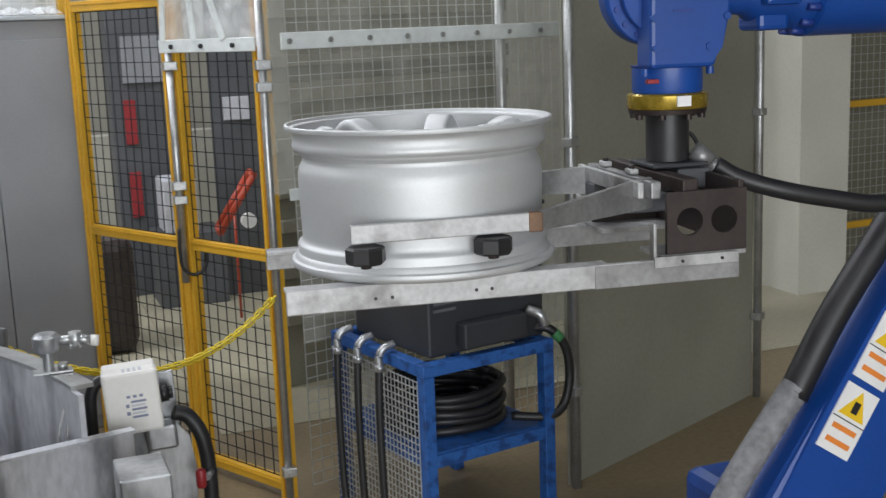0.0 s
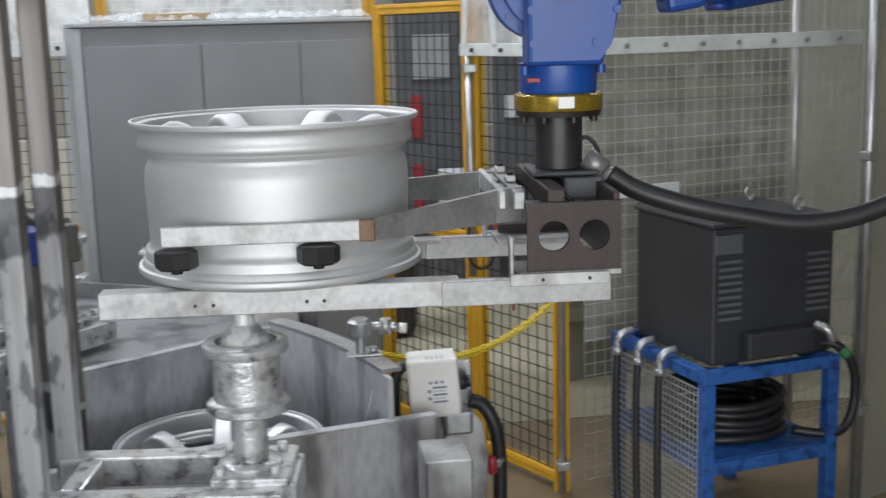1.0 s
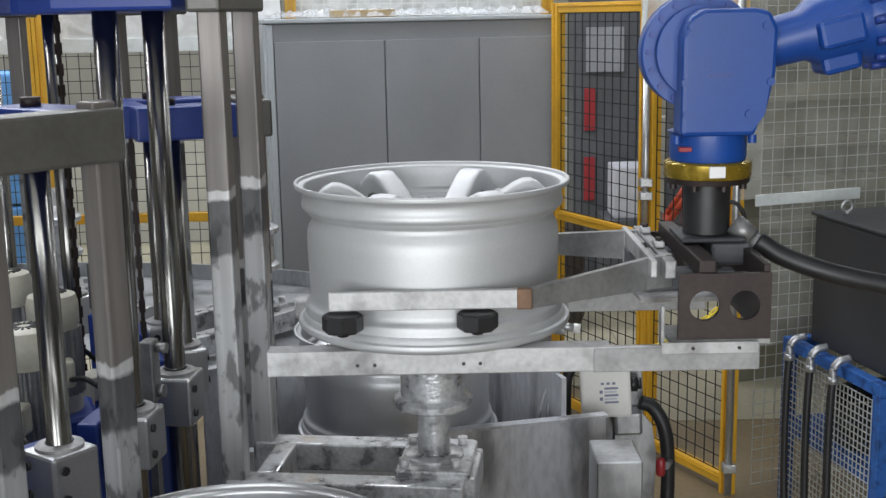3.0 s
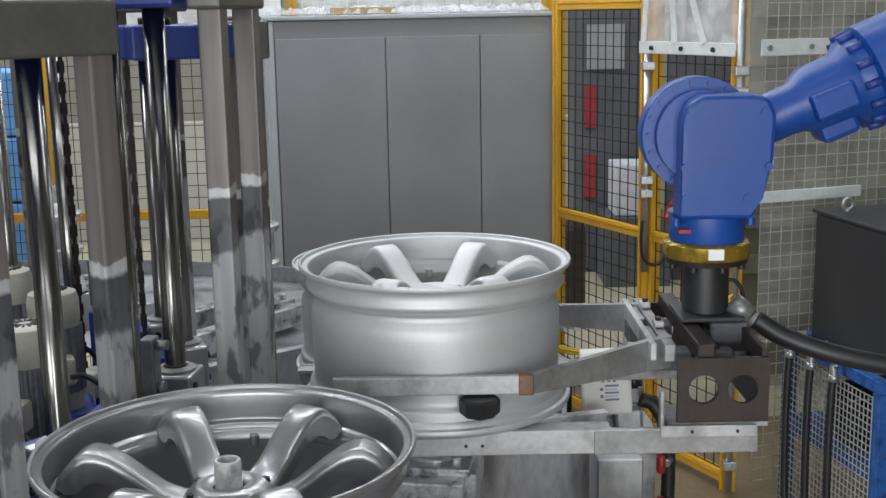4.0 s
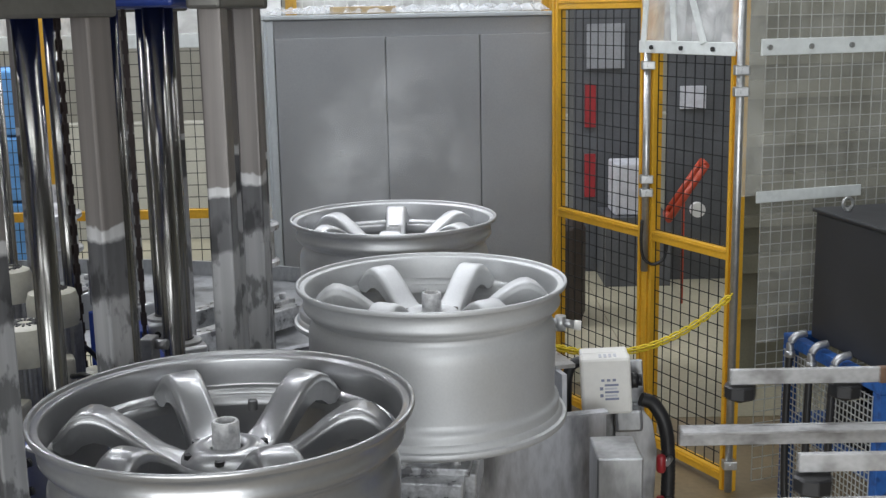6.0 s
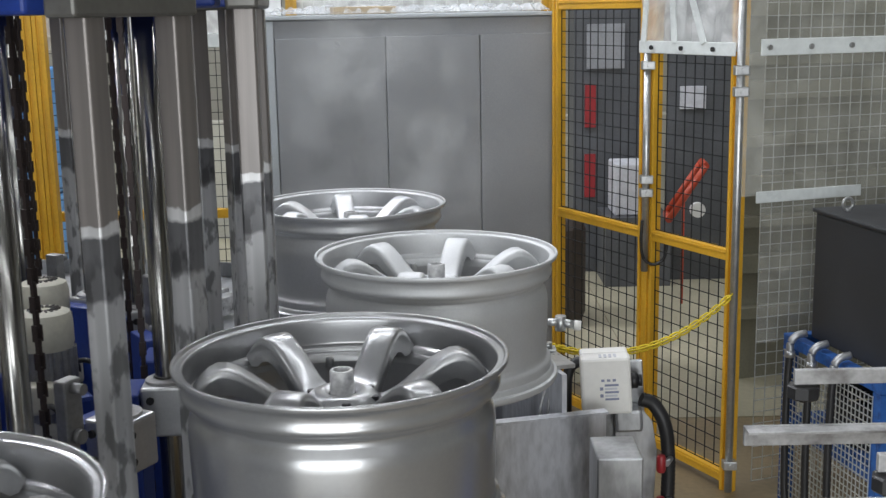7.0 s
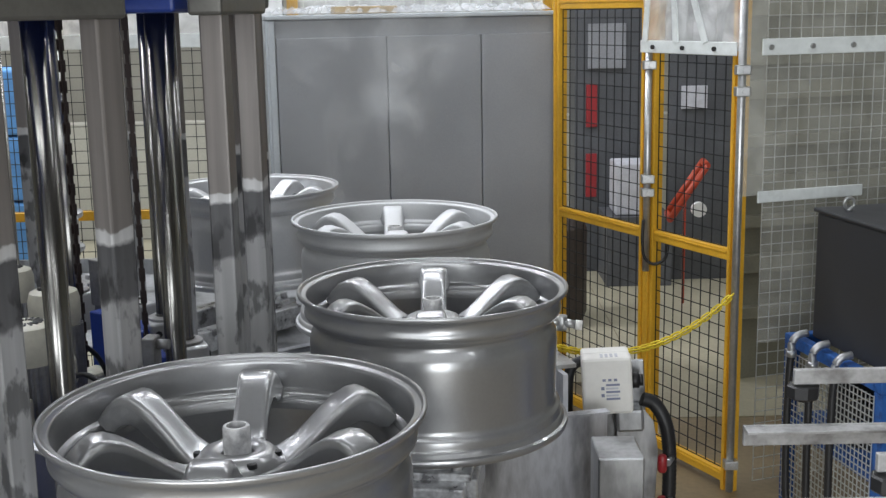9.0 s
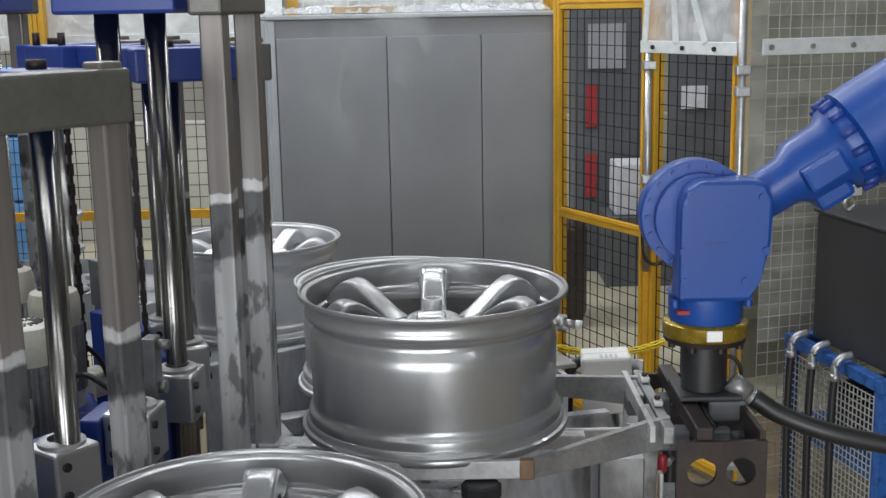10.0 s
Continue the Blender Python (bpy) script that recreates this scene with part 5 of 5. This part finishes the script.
for s in (-1, 1):
    bm = B()
    y0 = 0.238
    outline = [(-0.085, 0.119, -0.134, -0.190), (-0.130, 0.132, -0.138, -0.193), (-0.345, y0, -0.164, -0.196)]
    vs = []
    for x, y, zt, zb in outline:
        vs.append([bm.verts.new((x, s * (y - 0.008), zt)), bm.verts.new((x, s * (y + 0.008), zt)), bm.verts.new((x, s * (y + 0.008), zb)), bm.verts.new((x, s * (y - 0.008), zb))])
    for p, q in zip(vs, vs[1:]):
        for i in range(4):
            bm.faces.new([p[i], p[(i + 1) % 4], q[(i + 1) % 4], q[i]])
    bm.faces.new(vs[0])
    bm.faces.new(vs[-1])
    arm = part("clamp_arm", bm, GRIP_GREY, gr, "tapered grey clamp arm")
    bm = B()
    box(bm, -0.360, -0.335, s * y0 - 0.009, s * y0 + 0.009, -0.1965, -0.1625, 0.002)
    part("weld_patch", bm, RUST, arm, "brown heat-stained weld")
    bm = B()
    box(bm, -0.668, -0.350, s * y0 - 0.007, s * y0 + 0.007, -0.195, -0.163, 0.002)
    part("clamp_bar", bm, GRIP_WHITE, arm, "scraped bright clamp bar")
    for x in (-0.645, -0.425):
        bm = B()
        lathe(bm, [(0, -0.228), (0.030, -0.228), (0.034, -0.224), (0.034, -0.202), (0.030, -0.1985), (0, -0.1985)], 8, Matrix.Translation((x, s * (y0 + 0.008), 0)), False)
        rl = part("roller", bm, RUBBER, gr, "black rubber roller")
        bm = B()
        rod(bm, (x, s * (y0 + 0.008), -0.236), (x, s * (y0 + 0.008), -0.228), 0.010, seg=6)
        part("bolt", bm, GRIP_BROWN, rl)
    bm = B()
    ys = s * 0.205
    box(bm, -0.778, 0.049, ys - 0.006, ys + 0.006, -0.315, -0.272, 0.002)
    box(bm, -0.778, -0.20, min(ys - s * 0.006, ys - s * 0.040), max(ys - s * 0.006, ys - s * 0.040), -0.279, -0.273, 0.001)
    fr_ = part("fork_rail", bm, GRIP_WHITE, gr, "scraped steel fork rail with white stains")
    # black discs on the face stand for the shade inside drilled holes
    for x in (-0.626, -0.597, -0.448, -0.420):
        bm = B()
        rod(bm, (x, s * 0.2105, -0.297), (x, s * 0.2115, -0.297), 0.0032, seg=10)
        part("drilled_hole", bm, RUBBER, fr_, "small black disc for the dark of a drilled hole")
    bm = B()
    box(bm, -0.23, 0.048, ys - 0.0085, ys + 0.0085, -0.3155, -0.2745, 0.001)
    part("rail_sleeve", bm, GRIP_GREY, gr, "darker rail end")
    bm = B()
    box(bm, -0.10, 0.068, min(s * 0.10, s * 0.198), max(s * 0.10, s * 0.198), -0.2745, -0.2665)
    part("rail_bracket", bm, GRIP_WHITE, gr)
for s in (-1, 1):
    bm = B()
    box(bm, -0.118, 0.045, min(s * 0.2115, s * 0.2165), max(s * 0.2115, s * 0.2165), -0.286, -0.266, 0.001)
    mp_ = part("mounting_strip", bm, GRIP_WHITE, gr, "white mounting strip on the rail")
    for x in (-0.065, 0.012):
        bm = B()
        rod(bm, (x, s * 0.2165, -0.276), (x, s * 0.2195, -0.276), 0.003, seg=8)
        part("bolt", bm, RUBBER, mp_)
    bm = B()
    box(bm, -0.118, -0.111, min(s * 0.190, s * 0.211), max(s * 0.190, s * 0.211), -0.273, -0.205, 0.002)
    part("upright_bracket", bm, GRIP_WHITE, gr, "bright steel bracket")
# gripper hose in two lengths
bm = B()
rod(bm, (0.045, -0.02, -0.100), (0.075, -0.03, -0.125), 0.020, seg=14)
rod(bm, (0.075, -0.03, -0.125), (0.10, -0.035, -0.150), 0.016, seg=14)
part("hose_fitting", bm, GRIP_GREY, gr, "grey hose fitting")
bm = B()
sweep(bm, spline([(0.085, -0.035, -0.130), (0.13, -0.05, -0.158), (0.21, -0.075, -0.184), (0.31, -0.085, -0.206), (0.41, -0.09, -0.222), (0.52, -0.09, -0.210), (0.62, -0.085, -0.165), (0.68, -0.08, -0.08)], 10), 0.018, 14)
part("hose", bm, RUBBER, gr, "thick black hose")
bm = B()
sweep(bm, spline([(0.03, 0.03, -0.130), (0.035, 0.03, -0.085), (0.055, 0.03, -0.070), (0.075, 0.03, -0.09), (0.08, 0.03, -0.13)], 6), 0.004, 8)
part("thin_cable", bm, RUBBER, gr)


# ---- steam: soft see-through billows over the wheel that has left the bath ----
def steam_material():
    m = bpy.data.materials.new("white_steam")
    m.use_nodes = True
    nt = m.node_tree
    n, l = nt.nodes, nt.links
    b = n["Principled BSDF"]
    b.inputs["Base Color"].default_value = (0.92, 0.94, 0.95, 1)
    b.inputs["Roughness"].default_value = 1.0
    b.inputs["Specular IOR Level"].default_value = 0.0
    tc = n.new("ShaderNodeTexCoord")
    sc = n.new("ShaderNodeMapping")
    sc.inputs["Scale"].default_value = (4.6, 0.0, 3.1)
    l.new(tc.outputs["Object"], sc.inputs["Vector"])
    ln = n.new("ShaderNodeVectorMath")
    ln.operation = "LENGTH"
    l.new(sc.outputs[0], ln.inputs[0])
    fade = n.new("ShaderNodeMapRange")
    fade.interpolation_type = "SMOOTHERSTEP"
    fade.inputs["From Min"].default_value, fade.inputs["From Max"].default_value = 1.0, 0.05
    l.new(ln.outputs["Value"], fade.inputs["Value"])
    info = n.new("ShaderNodeObjectInfo")
    add = n.new("ShaderNodeVectorMath")
    add.operation = "ADD"
    l.new(tc.outputs["Object"], add.inputs[0])
    l.new(info.outputs["Random"], add.inputs[1])
    ns = n.new("ShaderNodeTexNoise")
    ns.inputs["Scale"].default_value = 6
    ns.inputs["Detail"].default_value = 5
    ns.inputs["Distortion"].default_value = 0.7
    l.new(add.outputs[0], ns.inputs["Vector"])
    thin = n.new("ShaderNodeMapRange")
    thin.inputs["From Min"].default_value, thin.inputs["From Max"].default_value = 0.38, 0.75
    thin.inputs["To Max"].default_value = 0.36
    l.new(ns.outputs["Fac"], thin.inputs["Value"])
    mul = n.new("ShaderNodeMath")
    mul.operation = "MULTIPLY"
    l.new(fade.outputs[0], mul.inputs[0])
    l.new(thin.outputs[0], mul.inputs[1])
    l.new(mul.outputs[0], b.inputs["Alpha"])
    return m


steam = thing("steam", "thin white steam rising from the hot wet wheel", "steam", place=pose(0, 0, 0))
STEAM = steam_material()
puffs = []
for i in range(9):
    bm = B()
    grid = [[bm.verts.new((-0.22 + 0.044 * a, 0.025 * math.sin(a * 0.9 + i) + 0.02 * math.sin(b * 0.8 + 2 * i), -0.33 + 0.066 * b)) for b in range(11)] for a in range(11)]
    for p, q in zip(grid, grid[1:]):
        for b in range(10):
            bm.faces.new([p[b], q[b], q[b + 1], p[b + 1]]).smooth = True
    o = part("puff", bm, STEAM, steam)
    o.visible_shadow = False
    puffs.append(o)


# ---- what moves ----
def curve(rows, t):
    """Smooth value at t along rows of (t, values...)."""
    ts = [r[0] for r in rows]
    out = []
    for c in range(1, len(rows[0])):
        v = [r[c] for r in rows]
        if t <= ts[0]:
            out.append(v[0])
            continue
        if t >= ts[-1]:
            out.append(v[-1])
            continue
        i = max(j for j in range(len(ts)) if ts[j] <= t)
        d = [(b - a) / (tb_ - ta) for a, b, ta, tb_ in zip(v, v[1:], ts, ts[1:])]
        s = [d[0]] + [0 if p * q <= 0 else 2 * p * q / (p + q) for p, q in zip(d, d[1:])] + [d[-1]]
        h = ts[i + 1] - ts[i]
        u = (t - ts[i]) / h
        out.append((2 * u ** 3 - 3 * u * u + 1) * v[i] + (u ** 3 - 2 * u * u + u) * h * s[i] + (3 * u * u - 2 * u ** 3) * v[i + 1] + (u ** 3 - u * u) * h * s[i + 1])
    return out


TURN = [(0, 0), (6.1, 0), (6.35, 1.2), (6.6, 3.6), (6.8, 6.6), (7.0, 10.8), (7.25, 15.9), (7.5, 20.95), (7.75, 25.6), (8.0, 28.7), (8.25, 29.75), (8.5, 30), (10, 30)]
RISE = [(0, -0.64), (1.0, -0.495), (2.0, -0.352), (2.5, -0.282), (4.0, -0.054), (4.3, -0.010), (4.5, 0), (9.05, 0), (9.2, -0.012), (9.5, -0.066), (10, -0.150)]
RISE_B = [(0, -0.65), (1.0, -0.525), (2.0, -0.402), (2.5, -0.338), (4.0, -0.103), (4.5, -0.031), (4.8, -0.003), (5.0, 0), (9.05, 0), (9.2, -0.012), (9.5, -0.066), (10, -0.150)]
STILL = [(0, 0), (10, 0)]
STILL_THEN = [(0, 0), (9.05, 0), (9.2, -0.012), (9.5, -0.066), (10, -0.150)]
STAY_UP = [(0, -0.65), (1.0, -0.505), (2.0, -0.362), (2.5, -0.292), (4.0, -0.064), (4.3, -0.020), (4.5, -0.011), (10, -0.011)]
RISE_LOW = [(t, z - 0.014) for t, z in RISE]
TOOL = [(0.0, 1.395, 1.436), (0.25, 1.300, 1.453), (0.5, 1.132, 1.473), (0.75, 0.80, 1.492), (1.0, 0.545, 1.508), (1.25, 0.495, 1.522), (1.5, 0.485, 1.531), (2.0, 0.481, 1.536), (2.2, 0.481, 1.532), (2.5, 0.480, 1.495), (2.7, 0.480, 1.466), (4.0, 0.481, 1.270), (4.5, 0.481, 1.201), (4.9, 0.480, 1.139), (5.0, 0.480, 1.134), (5.2, 0.482, 1.131), (5.4, 0.540, 1.130), (5.5, 0.606, 1.130), (5.6, 0.77, 1.129), (5.7, 0.926, 1.127), (6.0, 1.26, 1.122), (6.25, 1.375, 1.12), (6.5, 1.393, 1.12), (8.95, 1.393, 1.12), (9.15, 1.345, 1.12), (9.3, 1.19, 1.12), (9.4, 1.01, 1.12), (9.5, 0.83, 1.120), (9.6, 0.637, 1.122), (9.7, 0.545, 1.120), (9.8, 0.503, 1.120), (10.0, 0.480, 1.120)]
SWING = [(0.0, 0.035, -8.0), (0.3, 0.030, -7.6), (0.6, 0.022, -6.4), (0.9, 0.010, -4.6), (1.2, 0.003, -2.2), (1.6, 0.0, -0.6), (2.0, 0.0, 0.0), (10.0, 0.0, 0.0)]
TIMES = [i * 0.1 for i in range(101)]


def rise_of(k):
    return {0: STILL_THEN, 1: RISE_B, 8: RISE, 9: RISE, 10: RISE_LOW, 11: STAY_UP}.get(k, STILL)


def motions():
    turn = {t: curve(TURN, t)[0] for t in TIMES}
    walk(table, [(t, pose(CX, CY, 0, 0, 0, turn[t])) for t in TIMES])
    for k in range(12):
        rows = rise_of(k)
        out = {10: 0.018}.get(k, 0.0)
        shift = {}
        for t in TIMES:
            a = radians(FIRST + 30 * k + turn[t])
            shift[t] = Matrix.Translation((out * math.cos(a), out * math.sin(a), 0))
        walk(lifts[k], [(t, shift[t] @ at_station(k, turn[t], curve(rows, t)[0])) for t in TIMES])
        if k not in wheels:
            continue
        made = []
        for t in TIMES:
            m = shift[t] @ wheel_pose(k, turn[t], RIM_Z + curve(rows, t)[0])
            if k == 0:
                x, z = curve(TOOL, t)
                if t < 5 and z - 0.010 > RIM_Z:
                    dy, yaw = curve(SWING, t)
                    m = pose(x, SY + dy, z, 0, 0, yaw) @ pose(-0.497, -0.003, -0.010, 0, 0, FIRST + PHASE[0])
            made.append((t, m))
        walk(wheels[k], made)
    wrist, fore, low = [], [], []
    for t in TIMES:
        x, z = curve(TOOL, t)
        wx, wz = x + 0.03 - SX, z + WRIST - SZ
        d = math.hypot(wx, wz)
        way = math.atan2(wz, wx) - math.acos((L1 * L1 + d * d - L2 * L2) / (2 * L1 * d))
        ex, ez = L1 * math.cos(way), L1 * math.sin(way)
        tilt = math.atan2(ez - wz, ex - wx)
        dy, yaw = curve(SWING, t)
        wrist.append((t, x, dy, z, yaw))
        fore.append((t, pose(wx, dy, wz + SZ - 0.022, 0, -math.degrees(tilt), -math.degrees(math.atan2(dy, ex - wx)))))
        low.append((t, pose(0, 0, SZ, 0, -math.degrees(way), 0)))
    random.seed(9)
    for i, o in enumerate(puffs):
        side, start, speed = random.uniform(-0.17, 0.17), 3.6 + 0.40 * i, random.uniform(0.20, 0.27)
        rows = []
        for j in range(0, 101, 5):
            t = TIMES[j]
            a = radians(FIRST + 30 + 0.35 * turn[t])
            up = max(0.0, t - start) * speed
            rows.append((t, pose(CX + R0 * math.cos(a) + side + 0.10 * up, CY + R0 * math.sin(a) + 0.10, 0.84 + up + min(0, curve(RISE_B, min(t, 6))[0]), 0, 0, 8 * i)))
        walk(o, rows)
    walk(wr_, [(t, pose(x - SX, dy, z, 0, 0, yaw)) for t, x, dy, z, yaw in wrist])
    walk(gr, [(t, pose(x, SY + dy, z, 0, 0, yaw)) for t, x, dy, z, yaw in wrist])
    walk(fa, fore)
    walk(la, low)


motions()
